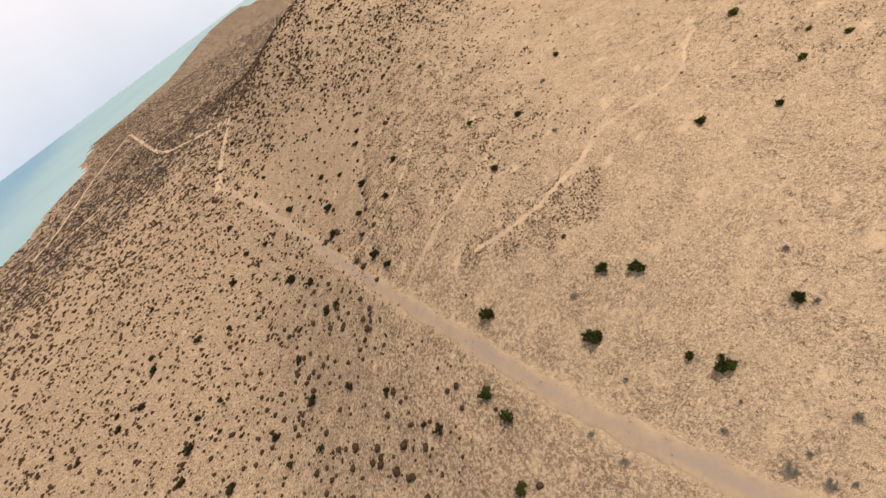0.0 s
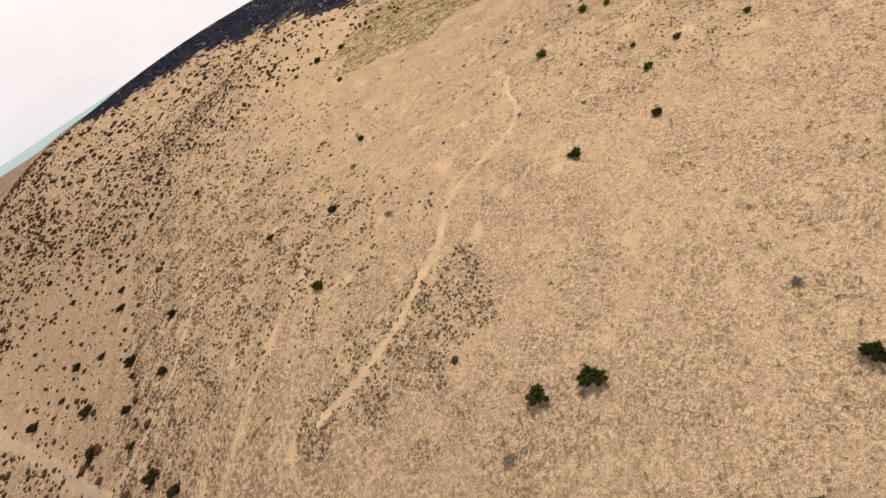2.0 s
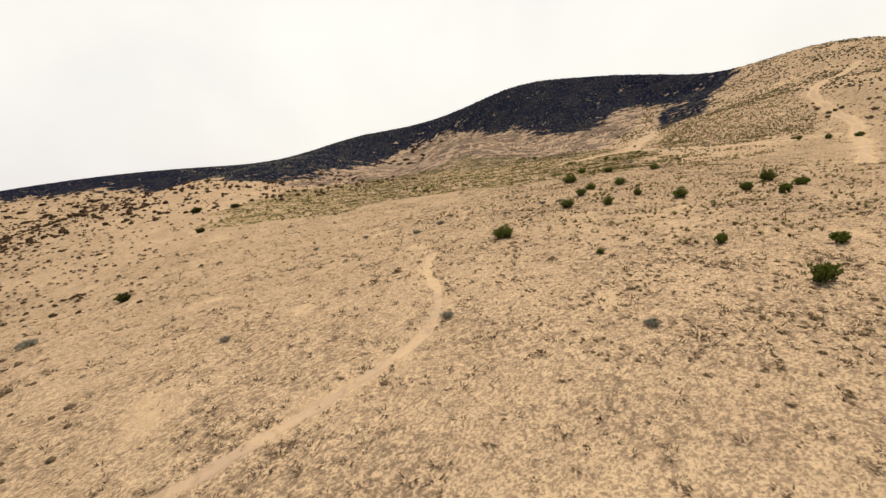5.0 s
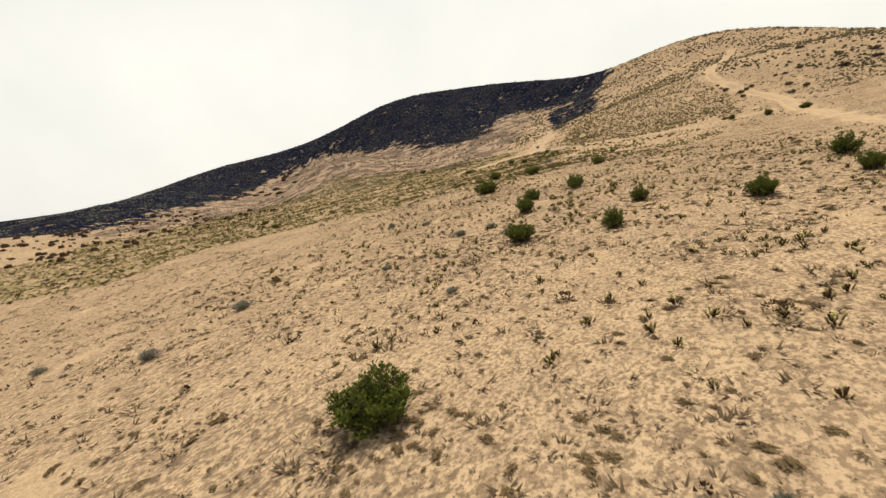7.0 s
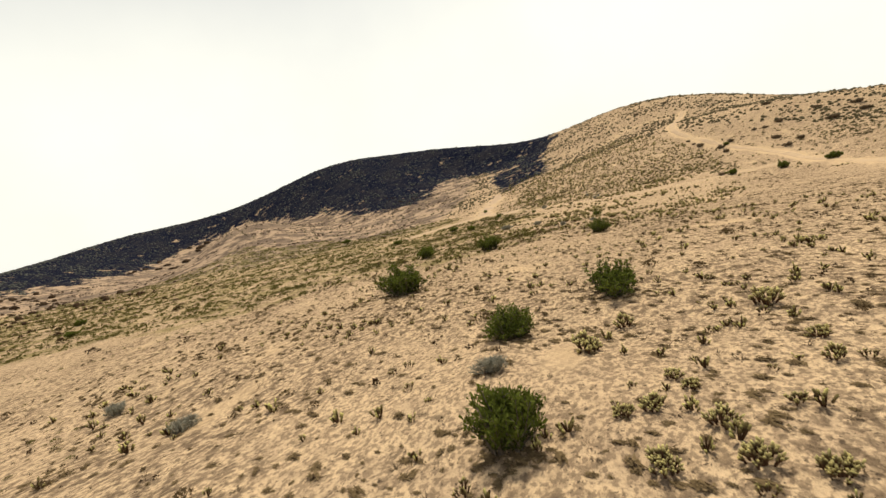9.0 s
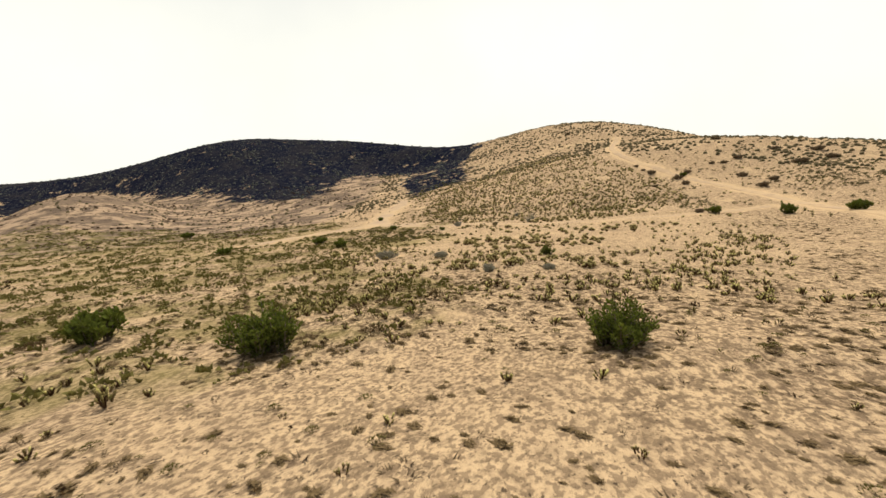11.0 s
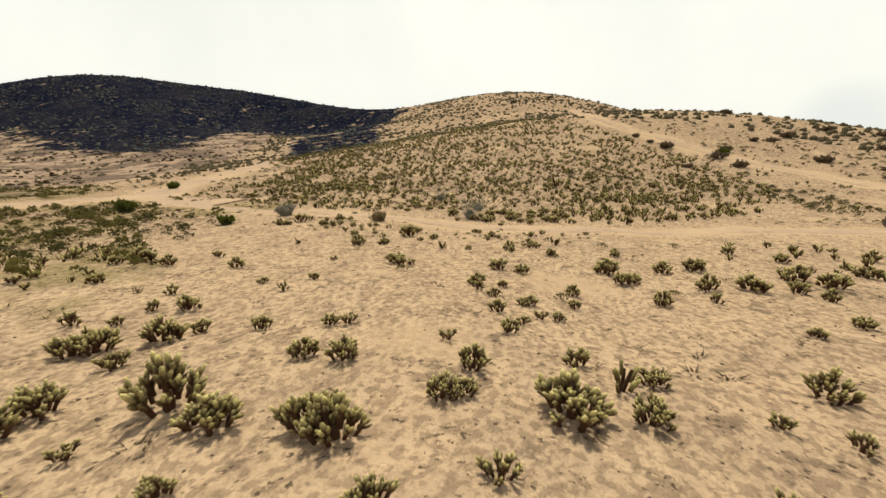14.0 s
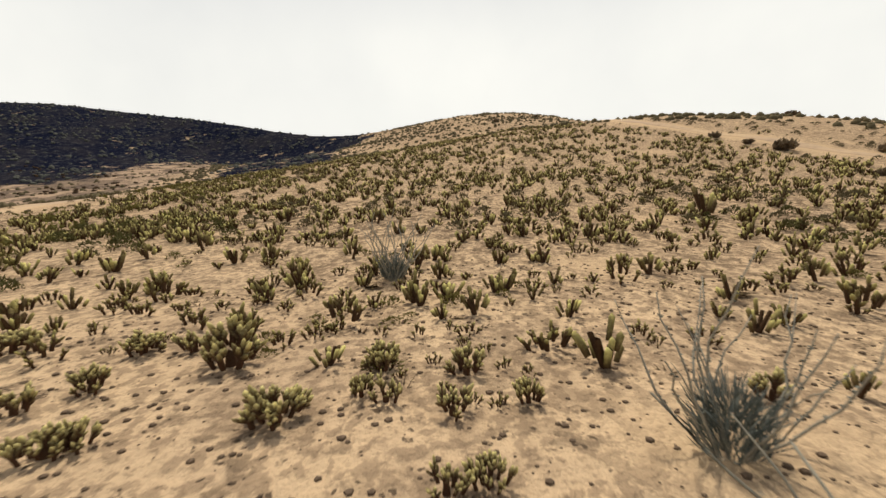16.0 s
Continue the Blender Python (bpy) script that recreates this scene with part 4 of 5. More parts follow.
CHOLLA_I = [
    (146.25, 130.35, .34), (147.1, 131.3, .42), (145.7, 131.5, .25), (145.8, 131.4, .19), (145.5, 131.5, .14), (145.7, 130.9, .14), (146.1, 132.3, .22), (146.5, 132.1, .22), (147.3, 132.4, .30),
    (147.2, 132.7, .14), (147.6, 133.3, .21), (147.1, 133.7, .31), (147.6, 132.4, .16), (147.4, 131.9, .23), (148.0, 132.4, .31), (148.2, 131.9, .36), (148.7, 132.6, .20), (147.6, 131.1, .27),
    (149.6, 132.7, .35), (150.0, 132.7, .31), (148.9, 131.8, .26), (149.5, 131.8, .34), (149.4, 131.2, .22), (148.2, 131.0, .26), (148.2, 130.8, .20), (149.3, 133.1, .17), (149.3, 133.5, .29),
    (149.2, 133.9, .51), (148.5, 133.0, .25), (148.3, 133.4, .30)]
CHOLLA_J = [
    (148.4, 133.9, .31), (148.9, 134.3, .33), (148.3, 135.2, .31), (148.7, 135.3, .25), (146.6, 129.7, .17), (145.9, 129.4, .16), (145.8, 128.9, .19), (147.2, 129.9, .21), (147.1, 130.0, .14),
    (147.0, 129.7, .14), (146.5, 129.2, .21), (146.7, 129.1, .14), (146.8, 129.3, .14), (147.3, 129.5, .14), (147.8, 129.3, .15), (148.0, 129.8, .16), (148.0, 130.2, .15), (148.2, 129.5, .14),
    (147.7, 129.1, .14), (148.1, 129.3, .23), (147.4, 128.9, .14), (147.3, 128.7, .14), (146.4, 128.8, .16), (146.4, 128.6, .16), (146.8, 128.7, .18), (146.7, 128.9, .14), (147.9, 130.9, .23),
    (148.1, 130.8, .17), (148.3, 127.6, .22), (148.1, 127.5, .14)]
CHOLLA_K = [
    (148.3, 127.0, .30), (148.0, 128.2, .14), (149.1, 128.9, .16), (150.0, 128.6, .28), (150.0, 128.3, .14), (150.7, 127.3, .54), (150.2, 126.8, .18), (151.7, 126.0, .33), (151.9, 126.2, .28),
    (151.1, 125.8, .20), (150.4, 126.3, .14), (152.8, 127.7, .32), (152.8, 127.4, .26), (153.3, 128.4, .34), (155.2, 128.6, .50), (153.5, 126.5, .27), (154.3, 125.7, .33), (153.7, 125.3, .27),
    (154.2, 124.8, .43), (153.2, 124.9, .32), (155.6, 126.3, .24), (157.7, 123.6, .76), (153.0, 125.9, .26), (150.2, 125.4, .26), (151.9, 124.3, .27), (150.4, 124.9, .18), (149.6, 124.9, .23),
    (151.6, 123.7, .41), (153.6, 123.2, .32)]
CHOLLA_L = [
    (140.6, 129.7, 0.26), (141.0, 128.5, 0.20), (141.2, 127.0, 0.20), (141.4, 125.8, 0.22)]
CHOLLA_M = [
    (146.65, 129.9, 0.24), (145.7, 129.1, 0.24), (144.5, 128.6, 0.63), (143.2, 128.1, 0.32), (147.2, 129.2, 0.36), (147.1, 129.9, 0.32), (144.1, 127.5, 0.49), (144.1, 127.1, 0.56), (144.0, 126.8, 0.63),
    (145.1, 126.8, 0.57), (144.3, 126.6, 0.41), (145.7, 126.2, 0.50), (145.9, 125.9, 0.62), (145.9, 126.5, 0.42), (144.5, 125.8, 0.50), (144.5, 125.7, 0.57), (145.4, 125.4, 0.38), (144.5, 125.4, 0.33),
    (143.5, 126.0, 0.27), (142.9, 126.0, 0.30), (146.3, 124.8, 0.53), (145.2, 124.8, 0.54), (146.8, 124.2, 0.66), (148.2, 123.4, 0.71), (145.9, 124.3, 0.44)]
CHOLLA_N = [
    (146.9, 123.5, 0.66), (148.3, 122.9, 0.58), (143.9, 125.2, 0.43), (144.2, 124.8, 0.38), (144.0, 124.8, 0.36), (143.4, 124.7, 0.38), (144.3, 124.4, 0.20), (145.1, 124.0, 0.61), (146.3, 123.3, 0.60),
    (146.0, 123.1, 0.48), (144.7, 123.6, 0.63), (149.2, 120.8, 0.80), (147.9, 122.3, 0.49), (149.3, 122.1, 0.42), (149.7, 124.8, 0.80), (150.7, 125.1, 0.68), (149.6, 123.3, 0.80), (151.0, 123.5, 0.76),
    (150.9, 122.0, 0.80), (152.7, 120.4, 0.80), (147.7, 131.6, 0.73), (148.5, 130.8, 0.77), (147.9, 128.5, 0.69), (150.2, 132.3, 0.80), (147.1, 127.0, 0.32)]
CHOLLA_O = [
    (125.8, 130.6, 0.67), (124.8, 129.2, 0.85), (125.4, 129.2, 0.54), (125.4, 128.9, 0.62), (125.9, 128.9, 0.57), (123.4, 127.8, 0.48), (124.3, 128.0, 0.40), (123.0, 127.2, 0.32), (124.7, 127.7, 0.39),
    (122.8, 126.3, 0.53), (125.4, 127.8, 0.27), (123.8, 126.6, 0.27), (127.0, 129.2, 0.36), (127.2, 130.2, 0.56), (126.3, 127.6, 0.81), (126.1, 126.9, 0.66), (124.8, 126.6, 0.34), (125.2, 126.6, 0.31),
    (123.7, 126.1, 0.42), (124.8, 125.9, 0.38), (124.4, 125.6, 0.36), (123.8, 125.1, 0.33)]
CHOLLA_P = [
    (126.3, 125.9, 0.63), (126.2, 125.6, 0.61), (125.4, 124.9, 0.35), (124.2, 124.7, 0.48), (124.5, 124.4, 0.35), (127.2, 124.8, 0.41), (125.1, 124.2, 0.29), (126.0, 124.0, 0.35), (125.1, 123.5, 0.39),
    (124.4, 123.2, 0.70), (127.2, 123.4, 0.85), (125.2, 122.9, 0.64), (124.3, 122.1, 0.62), (124.1, 121.7, 0.38), (124.1, 121.5, 0.27), (126.3, 121.8, 0.28)]
CHOLLA_Q = [
    (126.0, 121.2, 0.47), (126.8, 120.7, 0.36), (127.1, 120.4, 0.44), (127.0, 120.2, 0.36), (125.7, 120.5, 0.44), (124.5, 120.4, 0.65), (124.2, 120.7, 0.29), (126.5, 119.7, 0.38), (126.9, 119.1, 0.62),
    (126.3, 118.4, 0.63), (125.6, 119.0, 0.42), (124.9, 119.1, 0.49), (123.8, 119.6, 0.43), (123.1, 119.8, 0.42), (124.3, 119.7, 0.36), (124.2, 118.9, 0.49), (126.3, 117.7, 0.56), (125.2, 118.0, 0.49),
    (125.5, 118.2, 0.32), (123.7, 118.4, 0.53)]
CHOLLA_R = [
    (124.5, 117.8, 0.39), (122.4, 120.3, 0.38), (122.4, 119.6, 0.31), (122.5, 121.4, 0.46), (122.0, 121.5, 0.45), (121.3, 121.5, 0.33), (121.8, 121.2, 0.25), (121.9, 122.2, 0.50), (122.4, 122.0, 0.29),
    (121.4, 122.9, 0.36), (120.9, 122.7, 0.42), (123.1, 123.9, 0.40), (122.1, 123.7, 0.60), (121.9, 123.4, 0.49), (121.7, 123.8, 0.36), (121.4, 123.5, 0.37), (121.0, 123.7, 0.26), (121.0, 123.4, 0.37),
    (120.8, 123.8, 0.40), (121.0, 124.2, 0.32), (120.2, 124.1, 0.42), (121.5, 124.7, 0.40), (121.6, 124.6, 0.23), (121.3, 125.0, 0.18), (121.6, 125.5, 0.27), (120.9, 125.2, 0.30), (120.7, 125.3, 0.57),
    (120.5, 125.3, 0.27)]
CHOLLA_S = [
    (119.9, 125.0, 0.36), (120.9, 126.2, 0.27), (121.9, 127.2, 0.41), (120.5, 126.2, 0.22), (120.5, 123.3, 0.36), (120.6, 123.0, 0.48), (134.0, 120.1, 0.54), (135.5, 117.7, 0.77), (135.2, 117.0, 0.75),
    (137.0, 115.3, 0.68), (134.5, 115.2, 0.82), (135.1, 113.5, 0.43), (139.1, 111.2, 0.63), (135.8, 119.9, 0.68), (135.4, 120.8, 0.54), (134.8, 122.3, 0.67), (134.2, 127.9, 0.56)]
CHOLLA_T = [
    (140.0, 112.3, 0.55), (140.3, 113.3, 0.56), (138.3, 116.8, 0.60), (138.5, 118.2, 0.48), (136.4, 123.7, 0.40), (136.7, 125.0, 0.42), (137.1, 121.8, 0.42)]
SET_CHOLLAS = CHOLLA_O + CHOLLA_P + CHOLLA_Q + CHOLLA_R + CHOLLA_S + CHOLLA_T + CHOLLA_M + CHOLLA_N + CHOLLA_L + [(x, y, 1.48 * d) for x, y, d in CHOLLA_I + CHOLLA_J + CHOLLA_K] + CHOLLA_G + CHOLLA_H + CHOLLA_E + CHOLLA_F + CHOLLA_A + CHOLLA_B + CHOLLA_C
# the small and far ones stand in the joined field
FIELD_CHOLLAS = [p for p in SET_CHOLLAS if p[0] > 147.5 or p[2] < 0.24]
SET_CHOLLAS = [(x, y, 1.18 * d) for x, y, d in SET_CHOLLAS if (x, y, d) not in FIELD_CHOLLAS]

rs = np.random.default_rng(23)


def scattered(x0, x1, y0, y1, per_m2, keep):
    """Random spots in a box, thinned by keep(x, y), a chance from 0 to 1."""
    n = int((x1 - x0) * (y1 - y0) * per_m2)
    x, y = rs.uniform(x0, x1, n), rs.uniform(y0, y1, n)
    ok = rs.random(n) < keep(x, y)
    return x[ok], y[ok]


CHOLLA_FLAT = [(100, 112), (112, 108), (122, 106), (136, 103), (141, 110), (141, 133), (134, 139), (122, 142), (108, 134), (98, 126)]
CHOLLA_HILL = [(144.5, 121), (150, 113), (160, 108), (172, 110), (188, 120), (205, 128), (222, 138), (205, 150), (186, 156), (172, 154), (158, 150), (148, 142), (145, 135), (144.2, 127)]


def cholla_chance(x, y):
    clump = smooth(-0.25, 0.7, ripple(x, y, 4.5, 6))
    v = inside(CHOLLA_FLAT, x, y) * (0.10 + 0.15 * (x > 112) + 0.75 * clump) * (1 - 0.6 * smooth(126, 133, x) * (1 - smooth(139, 141, x)))
    v = np.maximum(v, inside(CHOLLA_HILL, x, y) * (0.55 + 0.85 * clump))
    v = np.maximum(v, ((x > 44) & (x < 112) & (y > 62) & (y < 130)) * (0.03 + 0.20 * clump))
    v = np.maximum(v, ((x > 136) & (x < 200) & (y > 88) & (y < 112)) * 0.15 * clump)
    v = v * (1 - (0.75 - 0.55 * (x > 145.5)) * (((x > 124.5) & (x < 142) & (y > 117) & (y < 134)) | ((x > 143) & (x < 152) & (y > 122) & (y < 138))))
    v = v * (1 - 0.93 * ((x > 119.5) & (x < 136) & (y > 114) & (y < 133)))
    return v * (bare_at(x, y) < 0.25) * (1 - 0.5 * smooth(168, 195, x))


cx, cy = scattered(44, 224, 62, 158, 3.0, cholla_chance)
gap = np.ones(len(cx), bool)
for sx, sy, ss in SET_CHOLLAS + FIELD_CHOLLAS:
    gap &= np.hypot(cx - sx, cy - sy) > 0.35
cx, cy = cx[gap], cy[gap]
csize = rs.uniform(0.20, 0.46, len(cx)) * np.where(inside(CHOLLA_HILL, cx, cy), 1.25, np.where(cx < 108, 1.12, 1.0))
far_set = np.array(FIELD_CHOLLAS)
cx, cy, csize = np.concatenate([far_set[:, 0], cx]), np.concatenate([far_set[:, 1], cy]), np.concatenate([far_set[:, 2], csize])
clear = ~((cx > 143.4) & (cx < 146.6) & (cy > 126.8) & (cy < 132.5))
cx, cy, csize = cx[clear], cy[clear], csize[clear]
near = (cx > 108) & (cx < 160) & (cy > 112) & (cy < 140)
order = np.argsort(np.where(near, np.abs(cy - 126) + rs.uniform(0, 3, len(cx)), 1e6))
picked = order[:4]
spots = SET_CHOLLAS + [(float(cx[i]), float(cy[i]), float(csize[i])) for i in picked]
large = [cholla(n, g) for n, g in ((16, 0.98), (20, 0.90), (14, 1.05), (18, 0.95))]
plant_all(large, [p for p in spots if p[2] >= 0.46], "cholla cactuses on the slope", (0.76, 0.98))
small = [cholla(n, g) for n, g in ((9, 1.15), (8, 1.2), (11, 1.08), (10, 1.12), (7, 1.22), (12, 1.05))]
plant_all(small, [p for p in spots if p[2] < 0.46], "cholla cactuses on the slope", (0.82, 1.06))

# ---- joined fields of small plants ----


def field(name, shapes, x, y, size, mat, label, category, tall=None, spin=None):
    """Many copies of a few small shapes, joined into one mesh."""
    V, F, A, k0 = [], [], [], 0
    pick = rs.integers(0, len(shapes), len(x))
    z = ground_z(x, y)
    spin = rs.uniform(0, 6.2832, len(x)) if spin is None else spin
    tall = np.ones(len(x)) if tall is None else tall
    for s, sh in enumerate(shapes):
        v, f, a = sh.arrays()
        i = np.nonzero(pick == s)[0]
        if not len(i):
            continue
        c, sn = np.cos(spin[i])[:, None], np.sin(spin[i])[:, None]
        X = (v[None, :, 0] * c - v[None, :, 1] * sn) * size[i][:, None] + x[i][:, None]
        Y = (v[None, :, 0] * sn + v[None, :, 1] * c) * size[i][:, None] + y[i][:, None]
        Z = v[None, :, 2] * (size[i] * tall[i])[:, None] + z[i][:, None]
        V.append(np.stack([X, Y, Z], -1).reshape(-1, 3))
        F.append((f[None] + (np.arange(len(i)) * len(v))[:, None, None] + k0).reshape(-1, 3))
        A.append(np.tile(a, len(i)))
        k0 += len(i) * len(v)
    ob = new(name, mesh_of(name, np.concatenate(V), np.concatenate(F), mat, {"age_shade": np.concatenate(A)}))
    return tagged(ob, label, category, kind="stuff")


def small_cholla():
    """A low dark stump crowded with short pale joints."""
    sh = Shape()
    for i in range(R.randint(7, 10)):
        t, ring = i * 2.4 + R.uniform(-0.4, 0.4), R.random() ** 0.5
        lean = 0.06 + 0.5 * ring
        p = Vector((math.cos(t), math.sin(t), 0)) * 0.30 * ring + Vector((0, 0, R.uniform(0.12, 0.62) * (1 - 0.5 * ring)))
        d = Vector((math.cos(t) * lean, math.sin(t) * lean, 1)).normalized() * R.uniform(0.16, 0.30)
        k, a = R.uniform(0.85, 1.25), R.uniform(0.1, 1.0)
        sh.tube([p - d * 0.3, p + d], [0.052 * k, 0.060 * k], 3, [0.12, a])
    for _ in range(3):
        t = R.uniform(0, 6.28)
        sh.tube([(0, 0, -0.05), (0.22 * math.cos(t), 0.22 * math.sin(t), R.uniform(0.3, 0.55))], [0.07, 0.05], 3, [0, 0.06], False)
    return sh


def tuft(blades, height, spread, width):
    sh = Shape()
    for _ in range(blades):
        t, r = R.uniform(0, 6.28), R.random() ** 0.5 * spread * 0.5
        p = Vector((math.cos(t) * r, math.sin(t) * r, -0.03))
        d = Vector((math.cos(t) * spread * R.uniform(0.2, 0.9), math.sin(t) * spread * R.uniform(0.2, 0.9), height * R.uniform(0.5, 1.1)))
        side = Vector((-math.sin(t + R.uniform(-1, 1)), math.cos(t), 0)) * width
        sh.tri(tuple(p - side), tuple(p + side), tuple(p + d), (0.1, 0.1, R.uniform(0.6, 1.0)))
    return sh


def clump(lumps, height=0.5, leaves=26, w=0.10):
    """A low shrub half a metre across built of leafy flecks over a dome."""
    sh = Shape()
    for _ in range(leaves):
        t, e = R.uniform(0, 6.28), R.random() ** 0.7 * 1.45
        r = 0.5 * R.uniform(0.55, 1.0)
        p = Vector((math.cos(t) * math.cos(e) * r, math.sin(t) * math.cos(e) * r, math.sin(e) * height * R.uniform(0.7, 1.0)))
        d = (p + Vector((0, 0, 0.25)) + Vector((R.gauss(0, .2), R.gauss(0, .2), R.gauss(0, .2)))).normalized()
        side = d.cross(Vector((R.gauss(0, 1), R.gauss(0, 1), R.gauss(0, 1)))).normalized() * w * R.uniform(0.7, 1.4)
        base, reach = p - d * (0.03 + 0.7 * w), d * (0.04 + 0.8 * w)
        # flecks darken towards the ground: shade low in the shrub, put into the colour
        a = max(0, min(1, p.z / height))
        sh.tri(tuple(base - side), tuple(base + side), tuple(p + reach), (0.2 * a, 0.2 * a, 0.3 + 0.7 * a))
    for _ in range(lumps * 3):
        t, r = R.uniform(0, 6.28), R.uniform(0.1, 0.4)
        q = Vector((math.cos(t) * r, math.sin(t) * r, height * R.uniform(0.4, 0.8)))
        side = Vector((-math.sin(t), math.cos(t), 0)) * 0.02
        sh.tri(tuple(q * 0.15 - side), tuple(q * 0.15 + side), tuple(q), (0, 0, 0.2))
    return sh


def lump(leaves=8, w=0.13, sides=6):
    """A small dense shrub one metre across: an uneven twiggy dome with sprigs standing out of it."""
    sh = clump(0, 0.5, leaves, w)
    rings = []
    for r, z in ((0.42, -0.04), (0.40, 0.22), (0.22, 0.42)):
        k = len(sh.v)
        for i in range(sides):
            t, q = 6.2832 * (i + R.uniform(-0.2, 0.2)) / sides, r * R.uniform(0.75, 1.2)
            sh.v.append((math.cos(t) * q, math.sin(t) * q, z * R.uniform(0.85, 1.15)))
            # dome coloured darker at its foot, painted shade like the flecks
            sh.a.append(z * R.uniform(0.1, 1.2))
        rings.append(k)
    sh.v.append((R.uniform(-0.06, 0.06), R.uniform(-0.06, 0.06), 0.48))
    sh.a.append(R.uniform(0.2, 0.7))
    for a, b in zip(rings, rings[1:]):
        for i in range(sides):
            j = (i + 1) % sides
            sh.f += [(a + i, a + j, b + j), (a + i, b + j, b + i)]
    sh.f += [(rings[-1] + i, rings[-1] + (i + 1) % sides, len(sh.v) - 1) for i in range(sides)]
    return sh


def dry_mat():
    """A low ragged tussock of dead herbs, longer one way, with a few stems standing out."""
    sh = Shape()
    for i in range(25):
        low = i < 14
        t = 6.2832 * i / 14 + R.uniform(-0.5, 0.5)
        far = R.uniform(0.65, 1.1) if low else R.uniform(0.25, 0.7)
        tip = Vector((math.cos(t) * 0.58 * far, math.sin(t) * 0.38 * far, R.uniform(-0.02, 0.06) if low else R.uniform(0.12, 0.30)))
        foot = Vector((R.uniform(-0.28, 0.28), R.uniform(-0.17, 0.17), R.uniform(0.02, 0.12)))
        side = Vector((-math.sin(t), math.cos(t), R.uniform(-0.5, 0.5))) * (R.uniform(0.05, 0.10) if low else R.uniform(0.02, 0.045))
        k = R.random()
        sh.tri(tuple(foot - side), tuple(foot + side), tuple(tip), (0.1 + 0.5 * k, 0.1 + 0.5 * k, k * (0.5 if low else 1.0)))
    return sh


def near_way(x, y, reach=26.0):
    return away([(30, 84), (49, 98.5), (61, 105.3), (77, 112.3), (104, 118.6), (123, 123.7), (150, 130)], x, y) < reach


def forked_cholla(arms, grow):
    sh = Shape()
    shapes = [cholla_arm(3, 1).arrays() for _ in range(4)]
    for m, k in cholla_plan(arms):
        v, f, a = shapes[R.randrange(4)]
        k0 = len(sh.v)
        sh.v += [tuple(m @ (Vector(p.tolist()) * k * grow)) for p in v]
        sh.f += [tuple(int(q) + k0 for q in t) for t in f]
        sh.a += a.tolist()
    return sh


rest = np.setdiff1d(np.arange(len(cx)), picked)
close = (cx[rest] > 66) & (away([(61, 105.3), (77, 112.3), (104, 118.6), (123, 123.7), (144, 128.7), (158, 132)], cx[rest], cy[rest]) < 7.5)
forked = rest[close][:380]
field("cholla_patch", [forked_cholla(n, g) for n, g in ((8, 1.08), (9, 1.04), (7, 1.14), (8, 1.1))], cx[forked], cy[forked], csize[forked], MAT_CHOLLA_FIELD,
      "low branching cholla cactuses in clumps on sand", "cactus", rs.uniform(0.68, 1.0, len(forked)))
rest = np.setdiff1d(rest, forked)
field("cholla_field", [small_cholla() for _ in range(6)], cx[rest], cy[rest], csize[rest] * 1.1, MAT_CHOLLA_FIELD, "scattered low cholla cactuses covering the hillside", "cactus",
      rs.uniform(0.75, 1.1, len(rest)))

# dry tufts over the whole slope
TUFTS = [tuft(8, 0.5, 0.8, 0.07) for _ in range(6)]


def shelf_at(x, y):
    """The barer shelf north-east of the road: 1 on it, 0 away from it."""
    s = x + 81 + 0.81 * (y - 93) + 8 * ripple(x, y, 22, 5)
    return smooth(0, 10, s) * (1 - smooth(75, 125, s)) * smooth(85, 120, y) * (1 - smooth(340, 420, y))


def tuft_chance(x, y):
    lines = smooth(-0.5, 0.8, ripple(x, y, 3.2, 1)) * 0.6 + smooth(-0.2, 0.9, ripple(x, y, 14, 11)) * 0.4
    thick = inside(THICKET, x + 2.6 * ripple(x, y, 5, 3), y + 2.6 * ripple(x, y, 5, 9))
    return np.maximum(0.12 + 0.70 * lines, thick) * (1 - bare_at(x, y)) * (1 - 0.8 * rubble_at(x, y))


tx, ty = scattered(-120, 62, -30, 175, 2.0, tuft_chance)
field("dry_tufts", TUFTS, tx, ty, rs.uniform(0.28, 0.72, len(tx)), MAT_TUFT, "dry brown grass tufts scattered over sand", "grass", rs.uniform(0.35, 0.8, len(tx)))
# dry growth along the edges of the footpath
tx, ty = scattered(-36, 36, 62, 103, 9.0, lambda x, y: (away(FOOTPATH, x, y) > 0.6) * (1 - smooth(0.7, 1.9, away(FOOTPATH, x, y))) * (0.25 + 0.75 * smooth(-0.4, 0.5, ripple(x, y, 2.5, 7))))
field("footpath_verge", TUFTS, tx, ty, rs.uniform(0.16, 0.38, len(tx)), MAT_TUFT, "dry brown tufts edging the footpath", "grass", rs.uniform(0.35, 0.8, len(tx)))
# litter gathered under the nearest bushes
tx = np.concatenate([x + d * 0.5 * rs.normal(0, 0.62, int(26 * d)) for x, y, d in NEAR])
ty = np.concatenate([y + d * 0.5 * rs.normal(0, 0.62, int(26 * d)) for x, y, d in NEAR])
field("bush_litter", [dry_mat() for _ in range(5)], tx, ty, rs.uniform(0.2, 0.5, len(tx)), MAT_MAT, "brown dead leaves and twigs under the bushes", "litter", rs.uniform(0.4, 0.9, len(tx)))
tx, ty = scattered(25, 150, 66, 155, 6.5, lambda x, y: tuft_chance(x, y) * np.clip(1.6 * litter_at(x, y) - 0.6, 0.0, 1) * near_way(x, y))
